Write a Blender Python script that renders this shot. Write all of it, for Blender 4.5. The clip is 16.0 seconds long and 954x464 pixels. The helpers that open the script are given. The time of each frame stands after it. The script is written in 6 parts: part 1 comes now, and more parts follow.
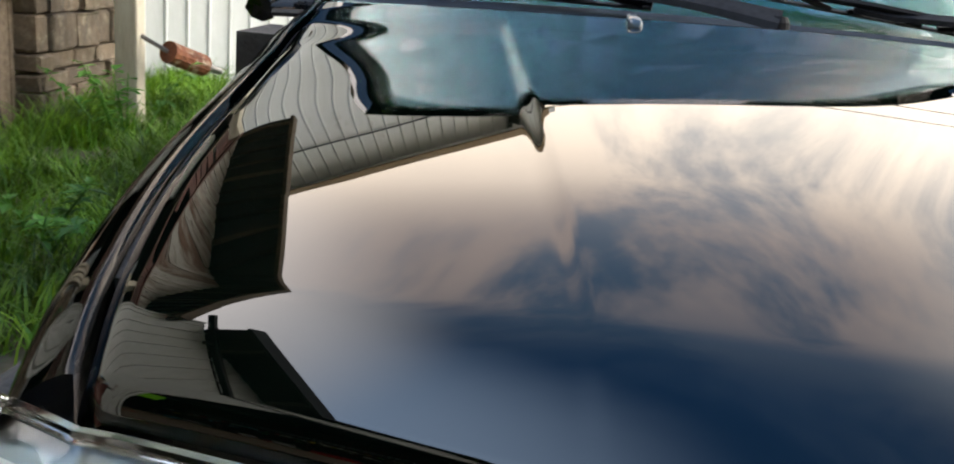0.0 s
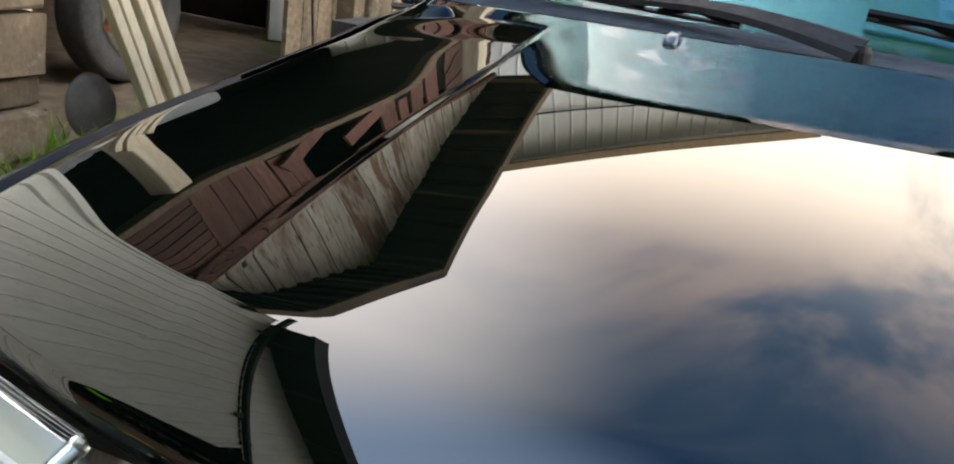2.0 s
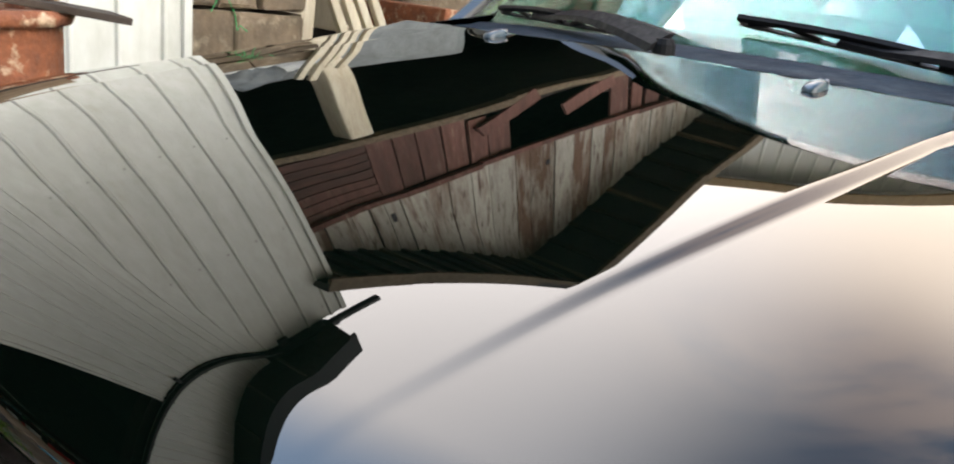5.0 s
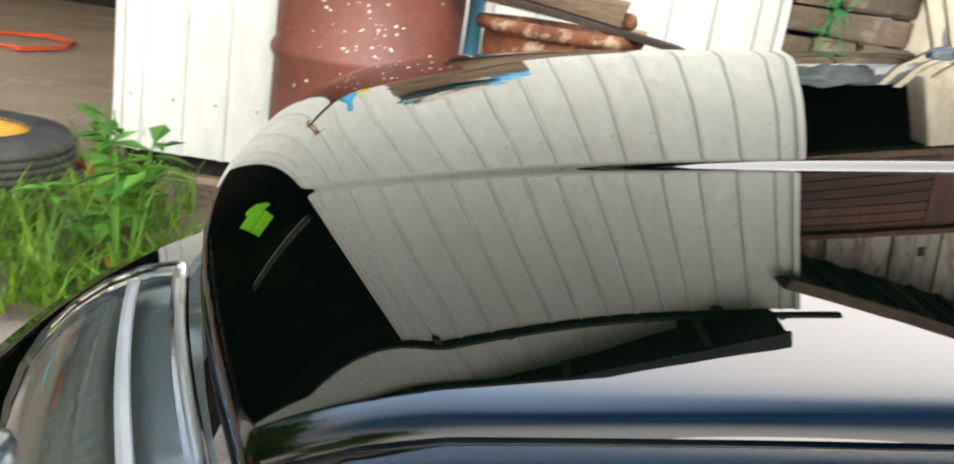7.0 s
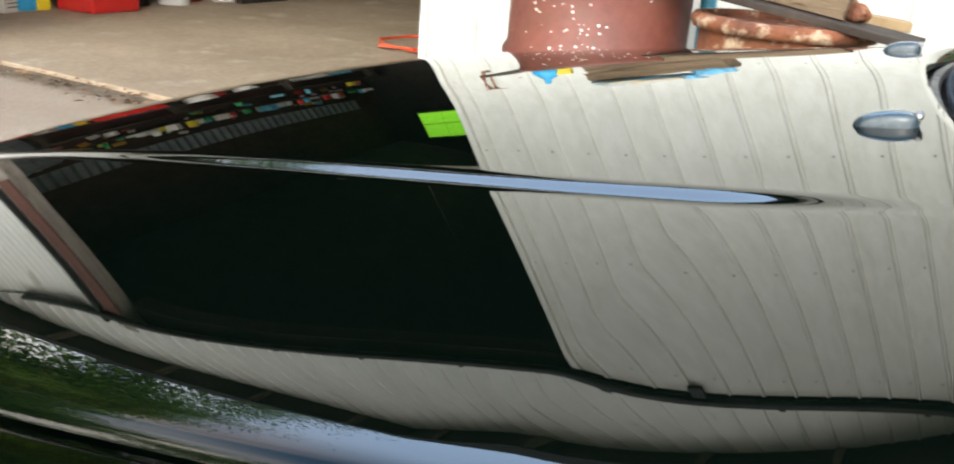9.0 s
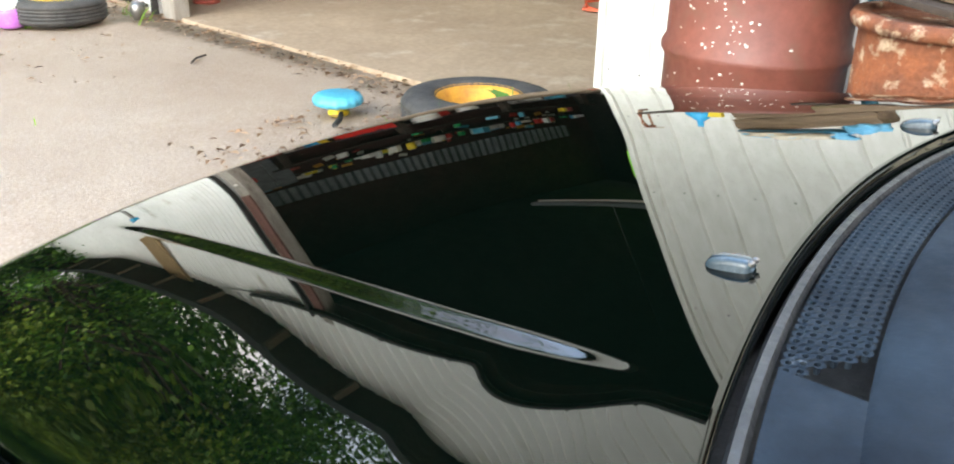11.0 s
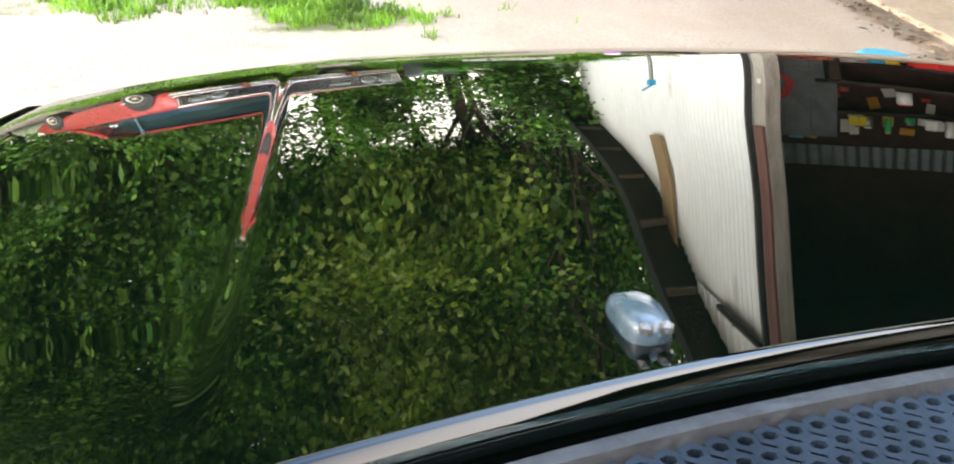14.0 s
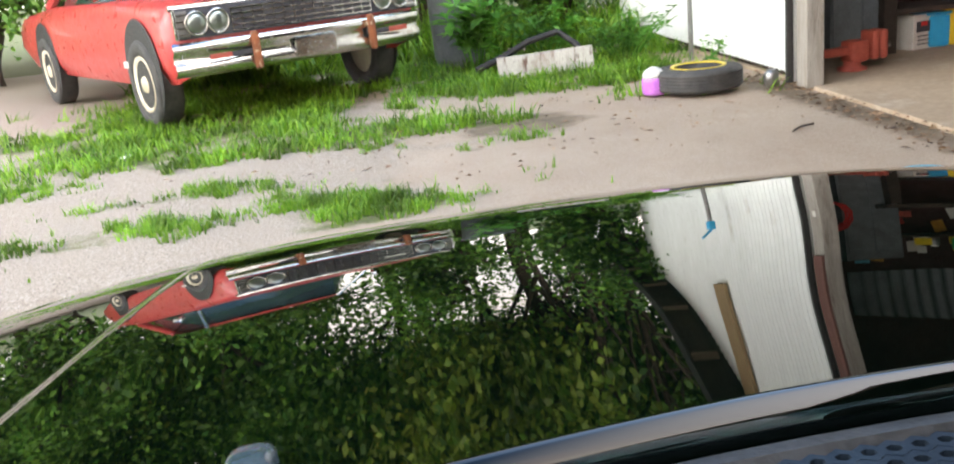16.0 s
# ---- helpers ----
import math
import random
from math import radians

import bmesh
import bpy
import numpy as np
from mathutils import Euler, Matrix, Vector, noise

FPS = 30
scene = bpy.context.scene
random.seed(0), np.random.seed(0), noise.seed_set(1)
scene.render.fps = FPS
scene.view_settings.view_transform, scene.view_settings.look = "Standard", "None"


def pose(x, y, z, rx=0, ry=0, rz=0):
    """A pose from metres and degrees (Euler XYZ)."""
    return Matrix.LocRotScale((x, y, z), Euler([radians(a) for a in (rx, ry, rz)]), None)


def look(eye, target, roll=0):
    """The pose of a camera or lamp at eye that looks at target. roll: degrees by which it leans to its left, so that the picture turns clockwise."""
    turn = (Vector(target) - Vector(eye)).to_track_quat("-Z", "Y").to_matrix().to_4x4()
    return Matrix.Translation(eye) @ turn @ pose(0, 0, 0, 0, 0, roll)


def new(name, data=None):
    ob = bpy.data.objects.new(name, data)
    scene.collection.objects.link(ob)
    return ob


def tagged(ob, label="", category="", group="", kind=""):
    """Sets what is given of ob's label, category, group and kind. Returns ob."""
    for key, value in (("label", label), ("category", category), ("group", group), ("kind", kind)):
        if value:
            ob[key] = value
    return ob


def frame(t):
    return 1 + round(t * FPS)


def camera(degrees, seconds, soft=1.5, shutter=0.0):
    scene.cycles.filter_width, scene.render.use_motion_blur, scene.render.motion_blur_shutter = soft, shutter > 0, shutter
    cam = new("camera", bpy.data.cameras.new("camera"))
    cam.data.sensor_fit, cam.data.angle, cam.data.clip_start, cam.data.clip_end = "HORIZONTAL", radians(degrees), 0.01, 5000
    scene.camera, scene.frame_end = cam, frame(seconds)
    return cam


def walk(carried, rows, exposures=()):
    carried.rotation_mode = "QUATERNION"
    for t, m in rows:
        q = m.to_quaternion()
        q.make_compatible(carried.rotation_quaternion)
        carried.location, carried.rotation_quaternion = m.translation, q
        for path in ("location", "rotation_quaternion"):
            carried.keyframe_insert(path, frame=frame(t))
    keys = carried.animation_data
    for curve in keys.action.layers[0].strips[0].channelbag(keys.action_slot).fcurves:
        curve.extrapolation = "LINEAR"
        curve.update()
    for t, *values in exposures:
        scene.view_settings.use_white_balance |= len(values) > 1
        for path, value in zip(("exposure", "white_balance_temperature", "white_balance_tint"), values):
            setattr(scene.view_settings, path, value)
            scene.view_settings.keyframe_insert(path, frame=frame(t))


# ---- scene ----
cam = camera(55.99, 16.0, soft=1.9, shutter=0.35)
ROWS = [
    (0, (0.4490, 0.0717, 0.9136), (0.4153, -0.8918, 0.6480), 5.46),
    (0.5, (0.3465, 0.1186, 0.9435), (0.3868, -0.8429, 0.6716), 7.22),
    (1, (0.2658, 0.0833, 0.9524), (0.3649, -0.8737, 0.6800), 8.47),
    (1.5, (0.1820, 0.0732, 0.9666), (0.4281, -0.8466, 0.6611), 7.25),
    (2, (0.0760, 0.0763, 0.9779), (0.3831, -0.8214, 0.6622), 8.27),
    (2.5, (-0.0538, 0.1249, 0.9957), (0.3191, -0.7495, 0.6854), 7.41),
    (3, (-0.2014, 0.0922, 1.0074), (0.2154, -0.7586, 0.6872), 8.56),
    (3.2, (-0.2591, 0.0616, 0.9951), (0.2016, -0.7667, 0.6763), 8.02),
    (5.3, (-0.7234, -0.1353, 0.9608), (-0.0006, -0.7750, 0.6991), 5.55),
    (5.5, (-0.7521, -0.1770, 0.9563), (0.0120, -0.7662, 0.6937), 4.96),
    (6, (-0.8633, -0.2732, 0.9414), (-0.0154, -0.7406, 0.6909), 4.53),
    (6.5, (-0.9160, -0.3403, 0.9327), (0.0182, -0.5912, 0.6793), 5.25),
    (7, (-0.9136, -0.3746, 0.8963), (0.0447, -0.4551, 0.6221), 8.76),
    (7.5, (-0.9202, -0.5418, 0.9359), (0.0264, -0.4822, 0.6192), 6.92),
    (8, (-0.9151, -0.6098, 0.9305), (0.0316, -0.5153, 0.6225), 7.54),
    (8.5, (-0.8912, -0.8371, 0.9605), (0.0204, -0.5870, 0.6342), 5.09),
    (9, (-0.8543, -1.0335, 0.9885), (0.0077, -0.6509, 0.6558), 4.65),
    (9.5, (-0.8064, -1.0356, 1.0156), (0.0126, -0.5829, 0.6630), 5.69),
    (9.7, (-0.7353, -1.0671, 1.0628), (0.0667, -0.5911, 0.7020), 4.66),
    (11.8, (-0.8814, -1.3180, 1.2090), (-0.2244, -0.6861, 0.7979), 2.17),
    (12, (-0.8724, -1.3204, 1.2213), (-0.2316, -0.6715, 0.8109), 2.60),
    (12.5, (-0.6873, -1.2995, 1.1586), (-0.1482, -0.5699, 0.7379), 3.49),
    (13, (-0.5008, -1.2920, 1.0926), (-0.1789, -0.4685, 0.6255), 3.71),
    (13.5, (-0.4146, -1.3064, 1.0681), (-0.1963, -0.4510, 0.5954), 1.98),
    (14, (-0.3623, -1.3055, 1.0754), (-0.1909, -0.4710, 0.6162), 3.09),
    (14.5, (-0.3029, -1.3018, 1.0602), (-0.1893, -0.3852, 0.6178), -3.01),
    (15, (-0.2376, -1.2904, 1.0558), (-0.1291, -0.3803, 0.6557), -4.78),
    (15.5, (-0.1921, -1.2990, 1.0609), (-0.1009, -0.3685, 0.7061), -5.99),
    (16, (-0.1770, -1.3379, 1.0583), (-0.0861, -0.3861, 0.7653), -6.48),
]
walk(cam, [(t, look(e, g, r)) for t, e, g, r in ROWS],
     exposures=[(0, 0.28, 6600, 8), (1.5, 0.55, 6600, 8), (3, 0.68, 6600, 9), (6.2, 0.42, 6600, 8), (9, 0.8, 6450, 6), (12, 1.15, 6300, 5), (13, 1.3, 6350, 6), (14, 1.32, 6450, 7), (15, 0.92, 6400, 8), (16, 0.55, 6300, 8)])

# ---- daylight: soft evening sky with torn clouds ----
SUN_EL, SUN_AZ = radians(24), radians(262)
world = bpy.data.worlds.new("sky")
scene.world = world
world.use_nodes = True
wt = world.node_tree
for n in list(wt.nodes):
    wt.nodes.remove(n)


def wn(kind, **kw):
    n = wt.nodes.new(kind)
    for k, v in kw.items():
        n.inputs[k].default_value = v
    return n


def w_math(op, *ins):
    n = wt.nodes.new("ShaderNodeMath")
    n.operation = op
    for sock, v in zip(n.inputs, ins):
        if hasattr(v, "default_value"):
            wt.links.new(v, sock)
        else:
            sock.default_value = v
    return n.outputs[0]


def w_blend(fac, a, b):
    n = wt.nodes.new("ShaderNodeMix")
    n.data_type = "RGBA"
    for sock, v in ((n.inputs[0], fac), (n.inputs[6], a), (n.inputs[7], b)):
        if hasattr(v, "default_value"):
            wt.links.new(v, sock)
        elif isinstance(v, tuple):
            sock.default_value = (*v, 1)
        else:
            sock.default_value = v
    return n.outputs[2]


def w_soft(value, lo, hi):
    n = wt.nodes.new("ShaderNodeMapRange")
    n.interpolation_type = "SMOOTHSTEP"
    n.inputs["From Min"].default_value, n.inputs["From Max"].default_value = lo, hi
    wt.links.new(value, n.inputs["Value"])
    return n.outputs[0]


def w_towards(d, lo, hi):
    """How near the view is to the direction d: 0 at the cosine lo, 1 at hi."""
    n = wt.nodes.new("ShaderNodeVectorMath")
    n.operation = "DOT_PRODUCT"
    wt.links.new(w_co.outputs["Generated"], n.inputs[0])
    n.inputs[1].default_value = Vector(d).normalized()
    return w_soft(n.outputs["Value"], lo, hi)


def w_rise(*stops):
    """A colour by height over the horizon, stops of (sine of the elevation, colour)."""
    out = stops[0][1]
    for (z0, _), (z1, c1) in zip(stops, stops[1:]):
        out = w_blend(w_soft(w_z, z0, z1), out, c1)
    return out


w_out, w_bg = wn("ShaderNodeOutputWorld"), wn("ShaderNodeBackground", Strength=0.1)
w_sky = wn("ShaderNodeTexSky")
w_sky.sky_type, w_sky.sun_disc = "NISHITA", False
w_sky.sun_elevation, w_sky.sun_rotation = SUN_EL, SUN_AZ
w_co, w_sep = wn("ShaderNodeTexCoord"), wn("ShaderNodeSeparateXYZ")
wt.links.new(w_co.outputs["Generated"], w_sep.inputs[0])
w_x, w_y, w_z = w_sep.outputs
# flat cloud deck: the direction spread over a plane
w_flat = wn("ShaderNodeCombineXYZ")
w_div = w_math("ADD", w_math("MAXIMUM", w_z, 0.0), 0.35)
wt.links.new(w_math("DIVIDE", w_x, w_div), w_flat.inputs[0])
wt.links.new(w_math("DIVIDE", w_y, w_div), w_flat.inputs[1])
w_map = wn("ShaderNodeMapping")
w_map.inputs["Rotation"].default_value = (0, 0, 0.5)
w_map.inputs["Scale"].default_value = (1.0, 0.62, 1.0)
w_map.inputs["Location"].default_value = (0.9, 0.35, 0.0)
wt.links.new(w_flat.outputs[0], w_map.inputs[0])
w_noise = wn("ShaderNodeTexNoise", Scale=2.2, Detail=9.0, Roughness=0.6, Distortion=0.7)
wt.links.new(w_map.outputs[0], w_noise.inputs["Vector"])
w_clear = w_rise((0.0, (28, 25.5, 22)), (0.34, (43, 38.5, 33)), (0.55, (15, 16, 18.5)), (0.74, (3.6, 6.6, 11.5)), (1.0, (1.0, 3.8, 10.5)))
w_cloud = w_rise((0.0, (32, 29, 25)), (0.45, (60, 50, 41)), (0.66, (25, 20.5, 19.5)), (0.84, (5.5, 8.2, 13.5)), (1.0, (2.2, 5.4, 12.5)))
w_mask = w_soft(w_math("ADD", w_noise.outputs["Fac"], w_math("MULTIPLY_ADD", w_x, 0.14, 0.03)), 0.42, 0.6)
w_all = w_blend(w_mask, w_clear, w_cloud)
# blue-white north-east, bright cloud bank in the south-east, evening glow in the west
w_all = w_blend(w_towards((0.66, 0.24, 0.71), 0.6, 0.99), w_all, (30, 41, 60))
w_all = w_blend(w_towards((0.74, -0.40, 0.54), 0.74, 1.0), w_all, (80, 75, 74))
w_all = w_blend(w_math("MULTIPLY", w_towards((-0.95, -0.12, 0.28), 0.62, 0.99), 0.9), w_all, (62, 61, 59))
w_grain = w_soft(w_noise.outputs["Fac"], 0.3, 0.7)
w_all = w_blend(w_math("MULTIPLY", w_soft(w_math("MULTIPLY", w_z, -1.0), -0.8, -0.3), 0.3), w_all, w_blend(w_grain, (9, 11, 15), (42, 36, 31)))
w_all = w_blend(0.88, w_sky.outputs[0], w_all)
wt.links.new(w_all, w_bg.inputs["Color"])
wt.links.new(w_bg.outputs[0], w_out.inputs[0])

sun = new("sun", bpy.data.lights.new("sun", "SUN"))
sun.data.energy, sun.data.angle, sun.data.color = 0.7, radians(18), (1.0, 0.93, 0.84)
SUN_DIR = Vector((math.sin(SUN_AZ) * math.cos(SUN_EL), math.cos(SUN_AZ) * math.cos(SUN_EL), math.sin(SUN_EL)))
sun.matrix_world = look(SUN_DIR * 40, (0, 0, 0))


# ---- materials ----
def mat(name, color, rough=0.6, metal=0.0, color2=None, scale=6.0, bump=0.0, bump_scale=40.0, detail=6.0, fine=None,
        stretch=(1, 1, 1), spread=(0.35, 0.7), coat=0.0, rand=0.0, ior=1.5, transmission=0.0, color3=None, spread3=(0.6, 0.7), scale3=3.0, island=False):
    m = bpy.data.materials.new(name)
    m.use_nodes = True
    nt = m.node_tree
    b = nt.nodes["Principled BSDF"]
    b.inputs["Roughness"].default_value, b.inputs["Metallic"].default_value = rough, metal
    b.inputs["IOR"].default_value, b.inputs["Transmission Weight"].default_value = ior, transmission
    b.inputs["Coat Weight"].default_value = coat
    b.inputs["Coat Roughness"].default_value = 0.02
    b.inputs["Base Color"].default_value = (*color, 1)
    co = nt.nodes.new("ShaderNodeTexCoord")
    mp = nt.nodes.new("ShaderNodeMapping")
    mp.inputs["Scale"].default_value = stretch
    nt.links.new(co.outputs["Object"], mp.inputs[0])

    def noise_fac(sc, lo, hi, dt=detail):
        n = nt.nodes.new("ShaderNodeTexNoise")
        n.inputs["Scale"].default_value, n.inputs["Detail"].default_value = sc, dt
        n.inputs["Roughness"].default_value = 0.62
        r = nt.nodes.new("ShaderNodeMapRange")
        r.inputs["From Min"].default_value, r.inputs["From Max"].default_value = lo, hi
        nt.links.new(mp.outputs[0], n.inputs["Vector"])
        nt.links.new(n.outputs["Fac"], r.inputs["Value"])
        return r.outputs[0]

    def mix(fac, a, bcol, mode="MIX"):
        x = nt.nodes.new("ShaderNodeMix")
        x.data_type, x.blend_type = "RGBA", mode
        if hasattr(fac, "default_value"):
            nt.links.new(fac, x.inputs[0])
        else:
            x.inputs[0].default_value = fac
        for sock, v in ((x.inputs[6], a), (x.inputs[7], bcol)):
            if hasattr(v, "default_value"):
                nt.links.new(v, sock)
            else:
                sock.default_value = (*v, 1)
        return x.outputs[2]
    out = None
    if color2:
        out = mix(noise_fac(scale, *spread), color, color2)
        if color3:
            out = mix(noise_fac(scale3, *spread3), out, color3)
        f = noise_fac(fine or scale * 9, 0.2, 0.8)
        out = mix(0.22, out, mix(f, (0.0, 0.0, 0.0), (1.0, 1.0, 1.0)), "OVERLAY")
        if rand:
            oi = nt.nodes.new("ShaderNodeNewGeometry" if island else "ShaderNodeObjectInfo")
            rr = nt.nodes.new("ShaderNodeMapRange")
            rr.inputs["To Min"].default_value, rr.inputs["To Max"].default_value = 1 - rand, 1 + rand
            nt.links.new(oi.outputs["Random Per Island" if island else "Random"], rr.inputs["Value"])
            out = mix(1.0, out, rr.outputs[0], "MULTIPLY")
        nt.links.new(out, b.inputs["Base Color"])
        rg = nt.nodes.new("ShaderNodeMapRange")
        rg.inputs["To Min"].default_value, rg.inputs["To Max"].default_value = max(rough - 0.12, 0.02), min(rough + 0.12, 1)
        nt.links.new(noise_fac(scale * 3, 0.3, 0.7), rg.inputs["Value"])
        nt.links.new(rg.outputs[0], b.inputs["Roughness"])
    if bump:
        n = nt.nodes.new("ShaderNodeTexNoise")
        n.inputs["Scale"].default_value, n.inputs["Detail"].default_value = bump_scale, 6
        bp = nt.nodes.new("ShaderNodeBump")
        bp.inputs["Strength"].default_value, bp.inputs["Distance"].default_value = bump, 0.02
        nt.links.new(mp.outputs[0], n.inputs["Vector"])
        nt.links.new(n.outputs["Fac"], bp.inputs["Height"])
        nt.links.new(bp.outputs[0], b.inputs["Normal"])
    return m


M_PAINT = mat("black_green_car_paint", (0.0005, 0.0014, 0.0009), 0.012, ior=1.48)
M_RUBBER = mat("black_rubber", (0.012, 0.012, 0.012), 0.55, color2=(0.03, 0.03, 0.03), scale=20, bump=0.15, bump_scale=120)
M_TRIM = mat("dusty_black_plastic", (0.02, 0.023, 0.028), 0.42, color2=(0.09, 0.1, 0.115), scale=9, bump=0.1, bump_scale=300, spread=(0.4, 0.75))
M_WIPER = mat("satin_black_metal", (0.004, 0.004, 0.005), 0.55, color2=(0.009, 0.009, 0.01), scale=30, ior=1.22)
M_NOZZLE = mat("grey_plastic_nozzle", (0.025, 0.04, 0.052), 0.18, color2=(0.05, 0.07, 0.085), scale=40)
M_GLASS = mat("green_tinted_glass", (0.55, 0.8, 0.68), 0.0, ior=1.5, transmission=1.0)
M_LENS = mat("headlamp_lens", (0.95, 0.97, 0.96), 0.04, ior=1.45, transmission=1.0)
M_CHROME = mat("pitted_chrome", (0.62, 0.61, 0.58), 0.18, 1.0, color2=(0.34, 0.3, 0.25), scale=14, bump=0.05, bump_scale=80, spread=(0.5, 0.8))
M_REFLECT = mat("lamp_reflector", (0.3, 0.33, 0.31), 0.3, 1.0)
M_DASH = mat("dark_green_interior", (0.01, 0.085, 0.05), 0.5, color2=(0.015, 0.11, 0.065), scale=12)
M_WHITE = mat("white_painted_steel", (0.64, 0.65, 0.61), 0.4, color2=(0.58, 0.58, 0.53), scale=2.2, color3=(0.5, 0.46, 0.38), spread3=(0.64, 0.82), scale3=7, bump=0.06, bump_scale=6, stretch=(1, 1, 0.35))
M_WHITE2 = mat("weathered_white_siding", (0.76, 0.77, 0.74), 0.45, color2=(0.67, 0.68, 0.65), scale=1.6, color3=(0.36, 0.3, 0.22), spread3=(0.62, 0.85), scale3=5, bump=0.06, bump_scale=6, stretch=(1, 1, 0.3))
M_BLACK = mat("blackened_steel", (0.014, 0.014, 0.014), 0.6, color2=(0.035, 0.03, 0.028), scale=14, bump=0.2)
M_ROOF = mat("dark_roofing", (0.03, 0.03, 0.032), 0.75, color2=(0.06, 0.055, 0.05), scale=5, bump=0.3)
M_WOODW = mat("peeling_white_boards", (0.5, 0.48, 0.43), 0.75, color2=(0.24, 0.16, 0.12), scale=4, color3=(0.13, 0.075, 0.055), spread3=(0.54, 0.68), scale3=7, bump=0.35, bump_scale=30, stretch=(3, 3, 0.5), rand=0.2, spread=(0.46, 0.72))
M_WOODR = mat("faded_red_boards", (0.17, 0.075, 0.06), 0.75, color2=(0.1, 0.045, 0.035), scale=6, color3=(0.26, 0.17, 0.13), spread3=(0.58, 0.75), scale3=8, bump=0.35, bump_scale=30, stretch=(3, 3, 0.4), rand=0.25)
M_WOODB = mat("flaked_brown_boards", (0.2, 0.12, 0.085), 0.8, color2=(0.42, 0.38, 0.33), scale=5, color3=(0.11, 0.06, 0.045), spread3=(0.56, 0.68), scale3=9, bump=0.4, bump_scale=30, stretch=(3, 3, 0.5), rand=0.2, spread=(0.45, 0.6))
M_WOODG = mat("grey_weathered_wood", (0.2, 0.15, 0.1), 0.8, color2=(0.1, 0.07, 0.045), scale=6, color3=(0.3, 0.25, 0.18), spread3=(0.55, 0.75), scale3=11, bump=0.45, bump_scale=26, stretch=(0.5, 4, 4), rand=0.15)
M_GREYPOST = mat("silvered_grey_timber", (0.34, 0.31, 0.27), 0.8, color2=(0.22, 0.19, 0.16), scale=5, color3=(0.14, 0.1, 0.075), spread3=(0.56, 0.72), scale3=6, bump=0.4, bump_scale=26, stretch=(4, 4, 0.5))
M_TIMBER = mat("worn_brown_timber", (0.23, 0.16, 0.1), 0.85, color2=(0.11, 0.075, 0.045), scale=5, color3=(0.1, 0.1, 0.03), spread3=(0.6, 0.72), scale3=4, bump=0.7, bump_scale=18, stretch=(4, 0.6, 4))
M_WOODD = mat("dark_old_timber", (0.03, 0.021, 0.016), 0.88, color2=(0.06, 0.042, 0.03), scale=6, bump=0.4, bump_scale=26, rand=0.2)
M_CLAP = mat("dark_red_clapboard", (0.1, 0.045, 0.036), 0.8, color2=(0.05, 0.03, 0.025), scale=6, color3=(0.16, 0.075, 0.055), spread3=(0.56, 0.72), scale3=8, bump=0.35, bump_scale=30, stretch=(3, 0.5, 4), rand=0.2)
M_PLANK = mat("pale_painted_planks", (0.66, 0.6, 0.47), 0.6, color2=(0.5, 0.42, 0.3), scale=5, color3=(0.3, 0.22, 0.15), spread3=(0.62, 0.8), scale3=12, bump=0.2, stretch=(3, 3, 0.4))
M_TAN = mat("bare_tan_timber", (0.36, 0.25, 0.13), 0.7, color2=(0.26, 0.17, 0.085), scale=8, bump=0.2, stretch=(4, 4, 0.4))
M_STONE = mat("sandstone_blocks", (0.16, 0.115, 0.075), 0.9, color2=(0.08, 0.065, 0.045), scale=5, color3=(0.26, 0.21, 0.15), spread3=(0.55, 0.7), scale3=13, bump=0.7, bump_scale=14, rand=0.3)
M_CONC = mat("stained_concrete", (0.42, 0.32, 0.22), 0.85, color2=(0.32, 0.235, 0.16), scale=1.1, color3=(0.52, 0.43, 0.33), spread3=(0.56, 0.75), scale3=2.3, bump=0.12, bump_scale=60, fine=30)
M_RUST = mat("heavy_rust", (0.3, 0.1, 0.04), 0.85, color2=(0.12, 0.045, 0.025), scale=11, color3=(0.52, 0.38, 0.26), spread3=(0.55, 0.66), scale3=16, bump=0.5, bump_scale=50)
M_DRUM = mat("red_oxide_drum_paint", (0.2, 0.065, 0.045), 0.5, color2=(0.15, 0.05, 0.038), scale=4, color3=(0.13, 0.06, 0.04), spread3=(0.55, 0.7), scale3=9, bump=0.08)
M_FLECK = mat("white_paint_flecks", (0.72, 0.68, 0.62), 0.6, color2=(0.6, 0.55, 0.5), scale=30)
M_BLUE = mat("blue_cloth", (0.12, 0.4, 0.62), 0.9, color2=(0.25, 0.55, 0.75), scale=20, bump=0.4, bump_scale=60)
M_BLUEP = mat("blue_plastic", (0.03, 0.33, 0.62), 0.35, color2=(0.05, 0.4, 0.66), scale=20)
M_CYAN = mat("pale_blue_plastic", (0.08, 0.36, 0.5), 0.4, color2=(0.12, 0.42, 0.55), scale=12)
M_YEL = mat("yellow_plastic", (0.72, 0.56, 0.02), 0.4, color2=(0.66, 0.5, 0.03), scale=20)
M_YELR = mat("yellow_rusty_rim", (0.62, 0.33, 0.035), 0.55, color2=(0.4, 0.17, 0.03), scale=9, bump=0.15)
M_TYRE = mat("worn_tyre_rubber", (0.035, 0.035, 0.036), 0.75, color2=(0.075, 0.07, 0.064), scale=8, bump=0.25, bump_scale=90)
